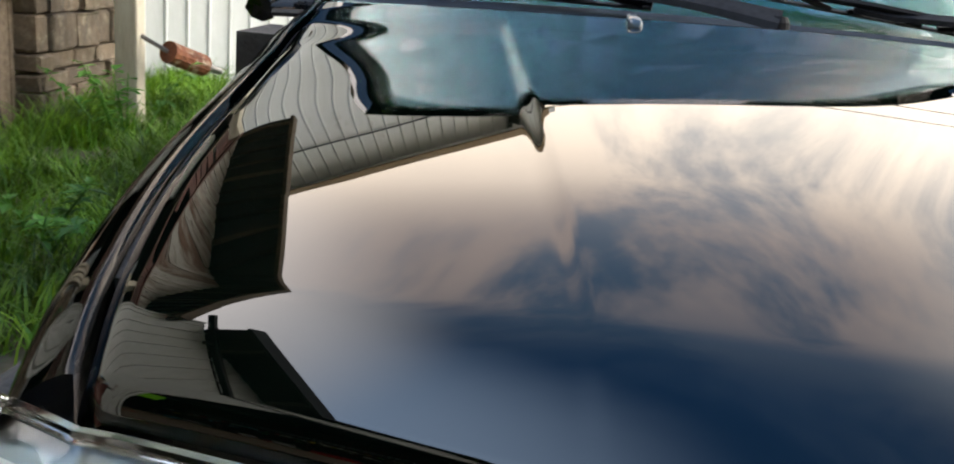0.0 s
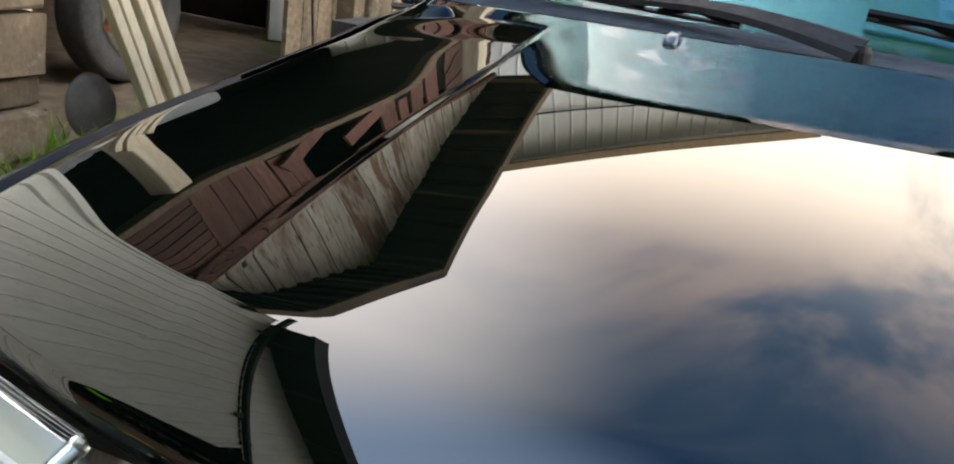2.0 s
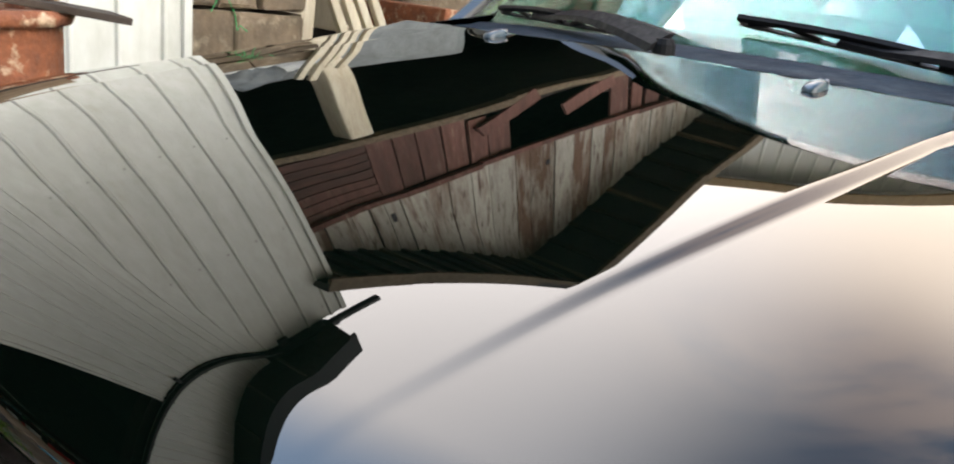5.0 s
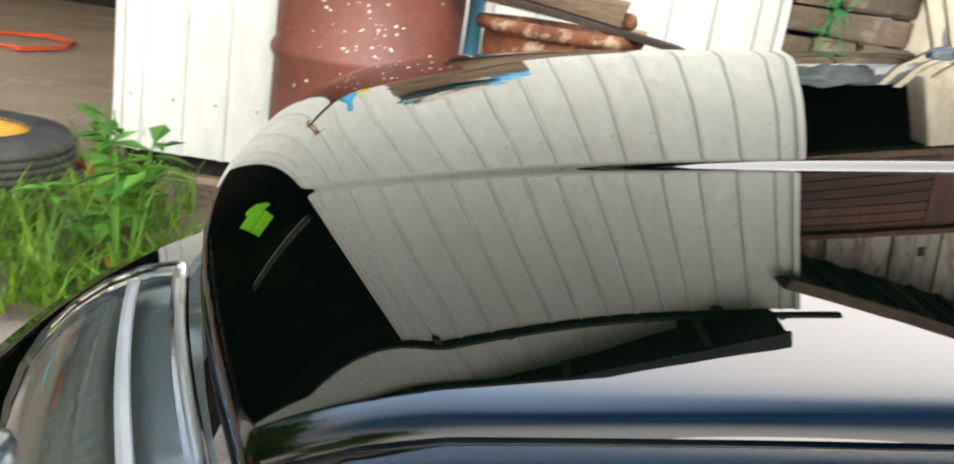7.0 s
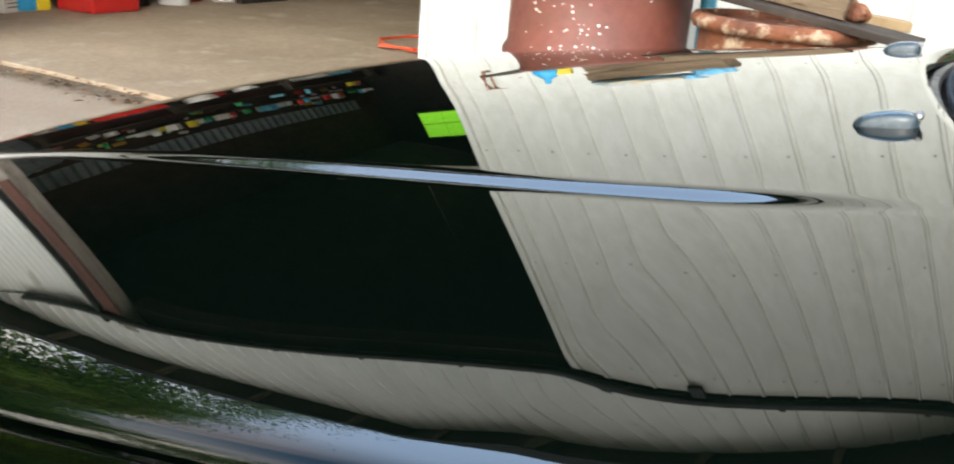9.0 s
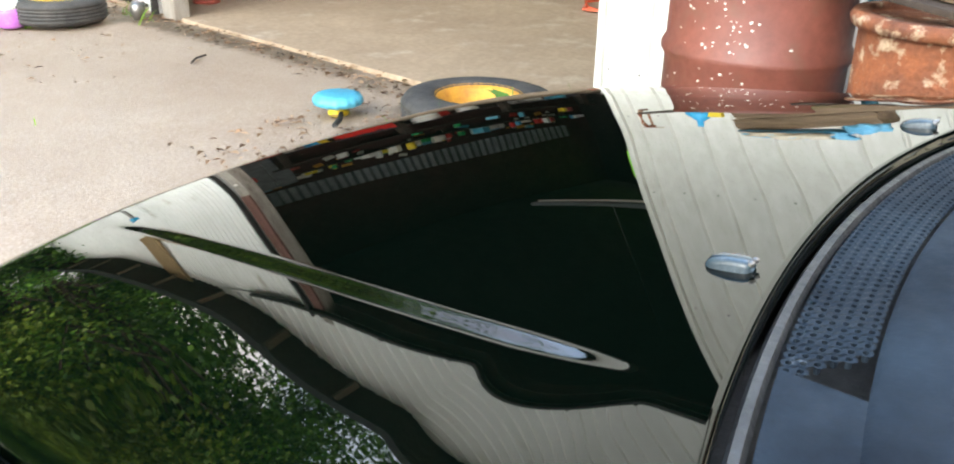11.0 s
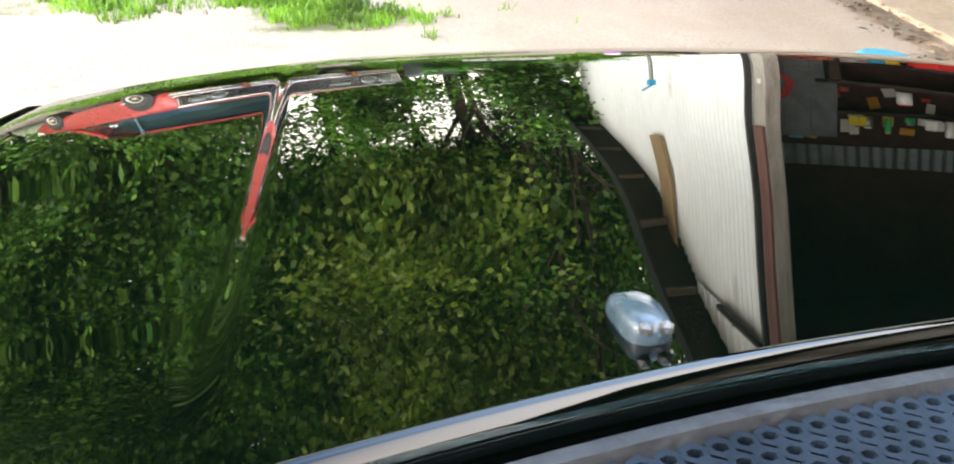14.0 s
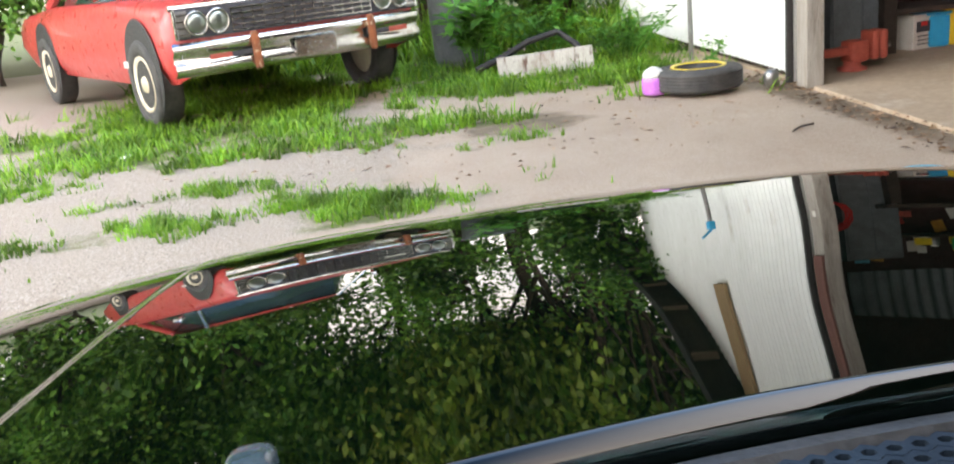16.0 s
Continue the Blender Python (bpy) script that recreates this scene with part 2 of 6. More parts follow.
M_REDP = mat("sunburnt_red_car_paint", (0.52, 0.055, 0.055), 0.34, color2=(0.42, 0.05, 0.045), scale=3, color3=(0.62, 0.2, 0.16), spread3=(0.55, 0.75), scale3=2.2, coat=0.3)
M_REDIRON = mat("red_cast_iron", (0.42, 0.09, 0.06), 0.55, color2=(0.3, 0.06, 0.04), scale=14, bump=0.2)
M_RED = mat("red_plastic", (0.6, 0.025, 0.02), 0.4, color2=(0.5, 0.02, 0.02), scale=10)
M_WPLA = mat("white_plastic", (0.72, 0.72, 0.68), 0.4, color2=(0.6, 0.59, 0.54), scale=9)
M_GREYCLOTH = mat("grey_tarpaulin", (0.16, 0.18, 0.19), 0.55, color2=(0.1, 0.11, 0.115), scale=6, bump=0.4, bump_scale=14)
M_GREENP = mat("green_plastic", (0.02, 0.32, 0.09), 0.4, color2=(0.03, 0.25, 0.07), scale=9)
M_PURPLE = mat("purple_bottle", (0.5, 0.16, 0.62), 0.2, color2=(0.56, 0.22, 0.68), scale=8)
# near-black colour carries the shade of the garage and barn interiors
M_DARK = mat("shade_darkened_boards", (0.012, 0.01, 0.009), 0.95, color2=(0.026, 0.021, 0.017), scale=4, bump=0.3)
M_STEEL = mat("dull_steel", (0.3, 0.3, 0.3), 0.4, 0.9, color2=(0.2, 0.18, 0.16), scale=12)
M_CARD = mat("printed_carton", (0.66, 0.62, 0.56), 0.7, color2=(0.58, 0.54, 0.48), scale=9)
M_INK = mat("dark_print", (0.04, 0.04, 0.05), 0.7, color2=(0.06, 0.06, 0.07), scale=9)
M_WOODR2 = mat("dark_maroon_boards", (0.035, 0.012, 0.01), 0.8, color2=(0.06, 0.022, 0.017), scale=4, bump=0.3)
# green emission stands in for sunlit foliage behind the panes
M_PANE = mat("glowing_foliage_pane", (0.2, 0.5, 0.03), 0.2, color2=(0.12, 0.36, 0.02), scale=7)
M_PANE.node_tree.nodes["Principled BSDF"].inputs["Emission Color"].default_value = (0.22, 0.6, 0.03, 1)
M_PANE.node_tree.nodes["Principled BSDF"].inputs["Emission Strength"].default_value = 1.6
M_BARK = mat("bark", (0.09, 0.065, 0.045), 0.9, color2=(0.05, 0.037, 0.026), scale=9, bump=0.7, bump_scale=18, stretch=(2, 2, 0.5))
M_ORANGE = mat("orange_cord", (0.7, 0.1, 0.03), 0.45, color2=(0.6, 0.08, 0.03), scale=20)


def leaf_mat(name, c1, c2, drift=0.9):
    m = bpy.data.materials.new(name)
    m.use_nodes = True
    nt = m.node_tree
    b = nt.nodes["Principled BSDF"]
    b.inputs["Roughness"].default_value = 0.5
    g = nt.nodes.new("ShaderNodeNewGeometry")
    r = nt.nodes.new("ShaderNodeValToRGB")
    r.color_ramp.elements[0].color, r.color_ramp.elements[1].color = (*c1, 1), (*c2, 1)
    nt.links.new(g.outputs["Random Per Island"], r.inputs[0])
    co = nt.nodes.new("ShaderNodeTexCoord")
    nz = nt.nodes.new("ShaderNodeTexNoise")
    nz.inputs["Scale"].default_value, nz.inputs["Detail"].default_value = drift, 3
    nt.links.new(co.outputs["Object"], nz.inputs["Vector"])
    mr = nt.nodes.new("ShaderNodeMapRange")
    mr.inputs["From Min"].default_value, mr.inputs["From Max"].default_value = 0.35, 0.68
    mr.inputs["To Min"].default_value, mr.inputs["To Max"].default_value = 0.45, 1.7
    nt.links.new(nz.outputs["Fac"], mr.inputs["Value"])
    mu = nt.nodes.new("ShaderNodeMix")
    mu.data_type, mu.blend_type = "RGBA", "MULTIPLY"
    mu.inputs[0].default_value = 1.0
    nt.links.new(r.outputs[0], mu.inputs[6])
    nt.links.new(mr.outputs[0], mu.inputs[7])
    nt.links.new(mu.outputs[2], b.inputs["Base Color"])
    tr = nt.nodes.new("ShaderNodeBsdfTranslucent")
    nt.links.new(mu.outputs[2], tr.inputs[0])
    mx = nt.nodes.new("ShaderNodeMixShader")
    mx.inputs[0].default_value = 0.35
    nt.links.new(b.outputs[0], mx.inputs[1])
    nt.links.new(tr.outputs[0], mx.inputs[2])
    nt.links.new(mx.outputs[0], nt.nodes["Material Output"].inputs[0])
    return m


M_LEAF = leaf_mat("tree_leaves", (0.04, 0.13, 0.013), (0.16, 0.3, 0.034))
M_LEAF2 = leaf_mat("yellowish_leaves", (0.075, 0.17, 0.016), (0.28, 0.36, 0.045))
M_GRASS = leaf_mat("lawn_grass", (0.075, 0.19, 0.009), (0.22, 0.37, 0.028), 3.0)
M_DRYLEAF = leaf_mat("dry_leaves", (0.1, 0.055, 0.03), (0.34, 0.22, 0.13), 3.0)
M_WEED = leaf_mat("weed_leaves", (0.07, 0.22, 0.02), (0.18, 0.4, 0.06), 3.0)


# ---- small mesh tools ----
def link(name, bm, material, smooth=False):
    me = bpy.data.meshes.new(name)
    bmesh.ops.recalc_face_normals(bm, faces=bm.faces)
    bm.to_mesh(me)
    bm.free()
    me.materials.append(material)
    if smooth:
        me.shade_smooth()
    return new(name, me)


def part(name, bm, material, parent, label="", smooth=False):
    ob = link(name, bm, material, smooth)
    ob.parent = parent
    return tagged(ob, label)


def thing(name, label, category, at=(0, 0, 0), rz=0, group="", kind=""):
    ob = new(name)
    ob.matrix_basis = pose(*at, 0, 0, rz)
    return tagged(ob, label, category, group, kind)


def box(bm, c, s, m=None, bevel=0.0, taper=1.0):
    r = bmesh.ops.create_cube(bm, size=1)
    for v in r["verts"]:
        k = taper if v.co.z > 0 else 1.0
        v.co = Vector((v.co.x * s[0] * k + c[0], v.co.y * s[1] * k + c[1], v.co.z * s[2] + c[2]))
    if bevel:
        es = {e for v in r["verts"] for e in v.link_edges}
        r2 = bmesh.ops.bevel(bm, geom=list(es), offset=bevel, segments=2, affect="EDGES", profile=0.6)
        vs = list({v for f in r2["faces"] for v in f.verts} | {v for v in r["verts"] if v.is_valid})
    else:
        vs = r["verts"]
    if m is not None:
        bmesh.ops.transform(bm, matrix=m, verts=vs)
    return vs


def boxbm(c, s, bevel=0.0, m=None, taper=1.0):
    bm = bmesh.new()
    box(bm, c, s, m, bevel, taper)
    return bm


def lathe(profile, n=32, closed=False, axis="z"):
    bm = bmesh.new()
    rings = []
    for r, z in profile:
        rings.append([bm.verts.new((r * math.cos(2 * math.pi * k / n), r * math.sin(2 * math.pi * k / n), z)) for k in range(n)])
    pairs = list(zip(rings, rings[1:])) + ([(rings[-1], rings[0])] if closed else [])
    for a, b in pairs:
        for k in range(n):
            bm.faces.new((a[k], a[(k + 1) % n], b[(k + 1) % n], b[k]))
    if not closed:
        if profile[0][0] > 1e-4:
            bm.faces.new(rings[0])
        if profile[-1][0] > 1e-4:
            bm.faces.new(rings[-1])
    bmesh.ops.remove_doubles(bm, verts=bm.verts, dist=1e-5)
    if axis == "x":
        bmesh.ops.rotate(bm, verts=bm.verts, matrix=Matrix.Rotation(math.pi / 2, 3, "Y"))
    if axis == "y":
        bmesh.ops.rotate(bm, verts=bm.verts, matrix=Matrix.Rotation(math.pi / 2, 3, "X"))
    return bm


def tube(bm, pts, r, n=8, r2=None):
    pts = [Vector(p) for p in pts]
    rings = []
    for i, p in enumerate(pts):
        d = (pts[min(i + 1, len(pts) - 1)] - pts[max(i - 1, 0)]).normalized()
        u = d.cross(Vector((0, 0, 1)))
        if u.length < 0.05:
            u = d.cross(Vector((1, 0, 0)))
        u.normalize()
        w = u.cross(d)
        rr = r if r2 is None else r + (r2 - r) * i / (len(pts) - 1)
        rings.append([bm.verts.new(p + u * rr * math.cos(2 * math.pi * k / n) + w * rr * math.sin(2 * math.pi * k / n)) for k in range(n)])
    for a, b in zip(rings, rings[1:]):
        for k in range(n):
            bm.faces.new((a[k], a[(k + 1) % n], b[(k + 1) % n], b[k]))
    bm.faces.new(rings[0])
    bm.faces.new(rings[-1])
    return bm


def tubebm(pts, r, n=8, r2=None):
    return tube(bmesh.new(), pts, r, n, r2)


def prism(poly, y0, y1, swap=None):
    """A polygon in x, z pushed from y0 to y1; with swap, one in y, z pushed along x."""
    bm = bmesh.new()
    a = [bm.verts.new((y0, x, z) if swap else (x, y0, z)) for x, z in poly]
    b = [bm.verts.new((y1, x, z) if swap else (x, y1, z)) for x, z in poly]
    bm.faces.new(a)
    bm.faces.new(list(reversed(b)))
    for k in range(len(poly)):
        bm.faces.new((a[k], b[k], b[(k + 1) % len(poly)], a[(k + 1) % len(poly)]))
    return bm


def moved(bm, m):
    bmesh.ops.transform(bm, matrix=m, verts=bm.verts)
    return bm


def sheet(profile, z0, z1, thick=0.004):
    """A folded metal sheet: profile of (along y, out -x), drawn up from z0 to z1."""
    bm = bmesh.new()
    lo = [bm.verts.new((-o, y, z0)) for y, o in profile]
    hi = [bm.verts.new((-o, y, z1)) for y, o in profile]
    lo2 = [bm.verts.new((-o + thick, y, z0)) for y, o in profile]
    hi2 = [bm.verts.new((-o + thick, y, z1)) for y, o in profile]
    for k in range(len(profile) - 1):
        bm.faces.new((lo[k], lo[k + 1], hi[k + 1], hi[k]))
        bm.faces.new((lo2[k], hi2[k], hi2[k + 1], lo2[k + 1]))
        bm.faces.new((lo[k], lo2[k], lo2[k + 1], lo[k + 1]))
        bm.faces.new((hi[k], hi[k + 1], hi2[k + 1], hi2[k]))
    return bm


def ribs(y0, y1, pitch, wide, high):
    out, y = [(y0, 0)], y0 + pitch * 0.5
    while y + wide < y1:
        out += [(y, 0), (y + wide * 0.3, high), (y + wide * 0.7, high), (y + wide, 0)]
        y += pitch
    return out + [(y1, 0)]


def wave(y0, y1, pitch, high):
    n = int((y1 - y0) / pitch * 6)
    return [(y0 + (y1 - y0) * k / n, high * math.sin((y1 - y0) * k / n / pitch * 2 * math.pi)) for k in range(n + 1)]


# ---- ground ----
def ground_material():
    m = bpy.data.materials.new("packed_dirt_gravel_and_grass")
    m.use_nodes = True
    nt = m.node_tree
    b = nt.nodes["Principled BSDF"]
    b.inputs["Roughness"].default_value = 0.95
    co = nt.nodes.new("ShaderNodeTexCoord")

    def noise_(sc, dt=12.0):
        n = nt.nodes.new("ShaderNodeTexNoise")
        n.inputs["Scale"].default_value, n.inputs["Detail"].default_value = sc, dt
        n.inputs["Roughness"].default_value = 0.68
        nt.links.new(co.outputs["Object"], n.inputs["Vector"])
        return n.outputs["Fac"]

    def ramp(fac, *stops):
        r = nt.nodes.new("ShaderNodeValToRGB")
        while len(r.color_ramp.elements) < len(stops):
            r.color_ramp.elements.new(0.5)
        for e, (p, c) in zip(r.color_ramp.elements, stops):
            e.position, e.color = p, (*c, 1)
        nt.links.new(fac, r.inputs[0])
        return r.outputs[0]

    def mixc(fac, a, c):
        x = nt.nodes.new("ShaderNodeMix")
        x.data_type = "RGBA"
        for s, v in ((x.inputs[0], fac), (x.inputs[6], a), (x.inputs[7], c)):
            nt.links.new(v, s)
        return x.outputs[2]
    pale = ramp(noise_(1.3), (0.3, (0.35, 0.25, 0.175)), (0.55, (0.44, 0.34, 0.25)), (0.75, (0.52, 0.42, 0.325)))
    grit = ramp(noise_(95, 9), (0.32, (0.13, 0.1, 0.07)), (0.5, (0.32, 0.255, 0.195)), (0.68, (0.54, 0.47, 0.39)))
    half = nt.nodes.new("ShaderNodeMix")
    half.data_type = "RGBA"
    half.inputs[0].default_value = 0.42
    nt.links.new(pale, half.inputs[6])
    nt.links.new(grit, half.inputs[7])
    pale = half.outputs[2]
    soil = ramp(noise_(7), (0.3, (0.1, 0.075, 0.05)), (0.6, (0.22, 0.165, 0.11)), (0.8, (0.3, 0.24, 0.17)))
    green = ramp(noise_(14), (0.3, (0.1, 0.085, 0.045)), (0.55, (0.12, 0.14, 0.035)), (0.8, (0.19, 0.18, 0.07)))
    at_ = nt.nodes.new("ShaderNodeAttribute")
    at_.attribute_name = "cover"
    sep = nt.nodes.new("ShaderNodeSeparateColor")
    nt.links.new(at_.outputs["Color"], sep.inputs[0])

    def soft(sock, nz, lo=0.42, hi=0.58):
        a = nt.nodes.new("ShaderNodeMath")
        a.operation = "MULTIPLY_ADD"
        nt.links.new(nz, a.inputs[0])
        a.inputs[1].default_value = 0.55
        nt.links.new(sock, a.inputs[2])
        r = nt.nodes.new("ShaderNodeMapRange")
        r.inputs["From Min"].default_value, r.inputs["From Max"].default_value = lo + 0.27, hi + 0.27
        nt.links.new(a.outputs[0], r.inputs["Value"])
        return r.outputs[0]
    c = mixc(soft(sep.outputs[0], noise_(5)), pale, soil)
    # darker stains and a sprinkle of small stones and litter
    spot = nt.nodes.new("ShaderNodeMapRange")
    spot.inputs["From Min"].default_value, spot.inputs["From Max"].default_value = 0.62, 0.7
    nt.links.new(noise_(120, 2.0), spot.inputs["Value"])
    spot2 = nt.nodes.new("ShaderNodeMath")
    spot2.operation = "MULTIPLY"
    wide_ = nt.nodes.new("ShaderNodeMapRange")
    wide_.inputs["From Min"].default_value, wide_.inputs["From Max"].default_value = 0.4, 0.65
    nt.links.new(noise_(2.6, 5.0), wide_.inputs["Value"])
    nt.links.new(spot.outputs[0], spot2.inputs[0])
    nt.links.new(wide_.outputs[0], spot2.inputs[1])
    c = mixc(spot2.outputs[0], c, soil)
    c = mixc(soft(sep.outputs[2], noise_(6)), c, grit)
    c = mixc(soft(sep.outputs[1], noise_(9)), c, green)
    nt.links.new(c, b.inputs["Base Color"])
    bp = nt.nodes.new("ShaderNodeBump")
    bp.inputs["Strength"].default_value, bp.inputs["Distance"].default_value = 0.6, 0.014
    nt.links.new(noise_(70, 9.0), bp.inputs["Height"])
    nt.links.new(bp.outputs[0], b.inputs["Normal"])
    return m


def blob(x, y, cx, cy, rx, ry):
    d = ((x - cx) / rx) ** 2 + ((y - cy) / ry) ** 2
    return max(0.0, min(1.0, 1.6 - d))


def lawn(x, y):
    """Where grass grows, 0 to 1."""
    g = 0.0
    g = max(g, blob(x, y, 1.75, -3.2, 0.75, 1.9), blob(x, y, 1.5, -1.2, 0.45, 1.3) * 0.8, blob(x, y, 1.9, -7, 2.6, 3))
    g = max(g, blob(x, y, -0.5, 2.75, 0.75, 0.3) * 0.95, blob(x, y, -1.6, 2.9, 0.5, 0.2) * 0.7, blob(x, y, -1.2, 3.5, 0.5, 0.15) * 0.8)
    g = max(g, blob(x, y, -0.9, 4.75, 1.3, 0.45), blob(x, y, -1.6, 6.2, 1.6, 1.7), blob(x, y, 0.35, 4.5, 0.6, 0.18), blob(x, y, -2.3, 4.1, 0.5, 0.2) * 0.7)
    g = max(g, blob(x, y, 1.2, 6.6, 1.3, 1.1), blob(x, y, 2.1, 5.75, 0.55, 0.35), blob(x, y, 1.0, 9.5, 3.5, 3.0), blob(x, y, -3.5, 3.2, 0.8, 0.25) * 0.6)
    g *= 0.55 + 0.9 * max(0.0, 0.5 + noise.noise(Vector((x * 1.7, y * 1.7, 9))))
    g = max(g, blob(x, y, 1.6, 0.55, 0.35, 0.35) * 0.9, blob(x, y, 1.2, 0.25, 0.2, 0.5) * 0.8)
    if y > 14 or x < -9 or y < -14:
        g = 1.0
    return g


def build_ground():
    xs = sorted({-400, -120, -50, -25, -14, 14, 25, 50, 120, 400} | {round(-10 + 0.25 * k, 2) for k in range(73)})
    ys = sorted({-400, -120, -50, -25, 30, 50, 120, 400} | {round(-16 + 0.25 * k, 2) for k in range(145)})
    verts, cover = [], []
    for y in ys:
        for x in xs:
            g = lawn(x, y)
            h = 0.012 * noise.noise(Vector((x * 0.8, y * 0.8, 0))) - 0.012
            verts.append((x, y, h))
            edge = 0.5 * noise.noise(Vector((x * 0.9, y * 0.9, 2)))
            west = max(0.0, min(1.0, (0.35 - x) / 0.9 + edge)) * max(0.0, min(1.0, (y - 1.3) / 1.2 + edge))
            wall = max(0.0, min(1.0, (x - 0.95) / 0.35 + 0.5 * edge)) * max(0.0, min(1.0, (1.75 - y) / 0.5 + edge)) * (1.0 if x < 9 else 0.0)
            seam = max(0.0, 1 - abs(x - 2.28 - 0.062 * y) / 0.22) if 1.4 < y < 5.2 else 0.0
            soil = max(0.25 + 0.75 * wall, 0.25 + 0.3 * west, 0.25 + 0.5 * seam, 0.25 + 0.45 * blob(x, y, 0.75, 4.3, 0.45, 0.3))
            grit = max(0.15 + 0.58 * west, 0.15 + 0.4 * blob(x, y, 0.5, 4.0, 0.6, 0.25))
            cover.append((soil, 0.62 * g if abs(x) < 9 and abs(y) < 13 else g, grit, 1.0))
    nx = len(xs)
    faces = [(j * nx + i, j * nx + i + 1, (j + 1) * nx + i + 1, (j + 1) * nx + i) for j in range(len(ys) - 1) for i in range(nx - 1)]
    me = bpy.data.meshes.new("ground")
    me.from_pydata(verts, [], faces)
    at_ = me.color_attributes.new("cover", "FLOAT_COLOR", "POINT")
    for i, c in enumerate(cover):
        at_.data[i].color = c
    me.materials.append(ground_material())
    me.shade_smooth()
    return tagged(new("ground", me), "pale packed dirt and gravel yard with patchy grass", "ground", kind="structure")


build_ground()


def blades(name, zone, count, hmin, hmax, material, label, width=0.006, seed=3, category="grass"):
    rnd = random.Random(seed)
    vs, fs = [], []
    x0, x1, y0, y1 = zone
    n = tries = 0
    while n < count and tries < count * 30:
        tries += 1
        x, y = rnd.uniform(x0, x1), rnd.uniform(y0, y1)
        nz = noise.noise(Vector((x * 2.2, y * 2.2, 4))) * 0.5 + noise.noise(Vector((x * 9, y * 9, 1))) * 0.42
        if lawn(x, y) + 2.3 * nz < 0.55 + 0.9 * rnd.random():
            continue
        n += 1
        h = (hmin + (hmax - hmin) * 1.9 * rnd.random() ** 3) * (0.7 + 0.7 * max(0, nz + 0.3))
        a = rnd.uniform(0, 6.283)
        lean = rnd.uniform(0.4, 1.7) * h
        dx, dy = math.cos(a), math.sin(a)
        w = width * rnd.uniform(0.6, 1.4)
        k = len(vs)
        vs += [(x - dy * w, y + dx * w, -0.01), (x + dy * w, y - dx * w, -0.01),
               (x + dx * lean * 0.4 + dy * w * 0.7, y + dy * lean * 0.4 - dx * w * 0.7, h * 0.6), (x + dx * lean * 0.4 - dy * w * 0.7, y + dy * lean * 0.4 + dx * w * 0.7, h * 0.6),
               (x + dx * lean, y + dy * lean, h)]
        fs += [(k, k + 1, k + 2, k + 3), (k + 3, k + 2, k + 4)]
    me = bpy.data.meshes.new(name)
    me.from_pydata(vs, [], fs)
    me.materials.append(material)
    return tagged(new(name, me), label, category, kind="stuff")


blades("grass", (0.9, 2.6, -7.5, 1.0), 34000, 0.05, 0.13, M_GRASS, "lush uneven grass beside the barn", 0.0045, 3)
blades("grass", (-4.0, 0.9, 2.3, 4.3), 11000, 0.01, 0.036, M_GRASS, "thin short grass tufts in the dirt yard", 0.003, 4)
blades("grass", (-4.5, 2.9, 4.2, 8.5), 32000, 0.02, 0.075, M_GRASS, "ragged grass round the parked car and wall", 0.006, 5)
blades("grass", (-3.0, 5.0, 8.5, 13), 9000, 0.1, 0.3, M_GRASS, "long unmown grass under the trees", 0.014, 6)

# ---- garage: white steel shed with a sliding door ----
G = Matrix.Translation((2.349, 0, 0)) @ Matrix.Rotation(radians(-3.354), 4, "Z")
DOOR_S, DOOR_N, JAMB, TRACK, NORTH = -1.598, 0.718, 4.19, 3.305, 9.79
# roofline of the front: ridge and the two slopes
RIDGE_S, RIDGE_Z, OVER = 2.5, 4.85, 0.32


def front_top(s):
    return RIDGE_Z - (0.4 * (RIDGE_S - s) if s < RIDGE_S else 0.425 * (s - RIDGE_S))


garage = thing("garage", "white corrugated steel garage with a wide open sliding door", "building", kind="structure")
garage.matrix_basis = G


def wall_part(name, bm, material, label="", parent=garage, smooth=False):
    return part(name, bm, material, parent, label, smooth)


# ribbed gable sheet above the track, wall behind the door, corrugated wall past the jamb
def cut_top(bm, drop=0.0):
    """Trim the upper edge of a wall sheet to the roofline."""
    lo = min(v.co.z for v in bm.verts)
    for v in bm.verts:
        if v.co.z > lo + 0.01:
            v.co.z = max(lo + 0.012, front_top(v.co.y) - drop)
    return bm


wall_part("wall_above_door", moved(cut_top(sheet(ribs(-0.95, 5.9, 0.153, 0.03, 0.012), TRACK + 0.02, 4.4)), Matrix.Translation((0.01, 0, 0))), M_WHITE2, "white ribbed sheet above the door track")
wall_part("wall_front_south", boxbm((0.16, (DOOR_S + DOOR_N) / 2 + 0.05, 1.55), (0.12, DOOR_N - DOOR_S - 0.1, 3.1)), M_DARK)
wall_part("wall_front_north", moved(cut_top(sheet(wave(JAMB + 0.36, NORTH, 0.09, 0.02), 0.06, 3.2)), Matrix.Translation((0.05, 0, 0))), M_WHITE2, "white corrugated wall sheet")
wall_part("wall_front_north_frame", cut_top(boxbm((0.16, (JAMB + 0.4 + NORTH) / 2, 0.9), (0.14, NORTH - JAMB - 0.4, 1.8)), 0.02), M_WOODD)
wall_part("jamb", boxbm((0.06, JAMB + 0.1, 1.72), (0.12, 0.16, 3.44), 0.01), M_GREYPOST, "weathered grey jamb post")
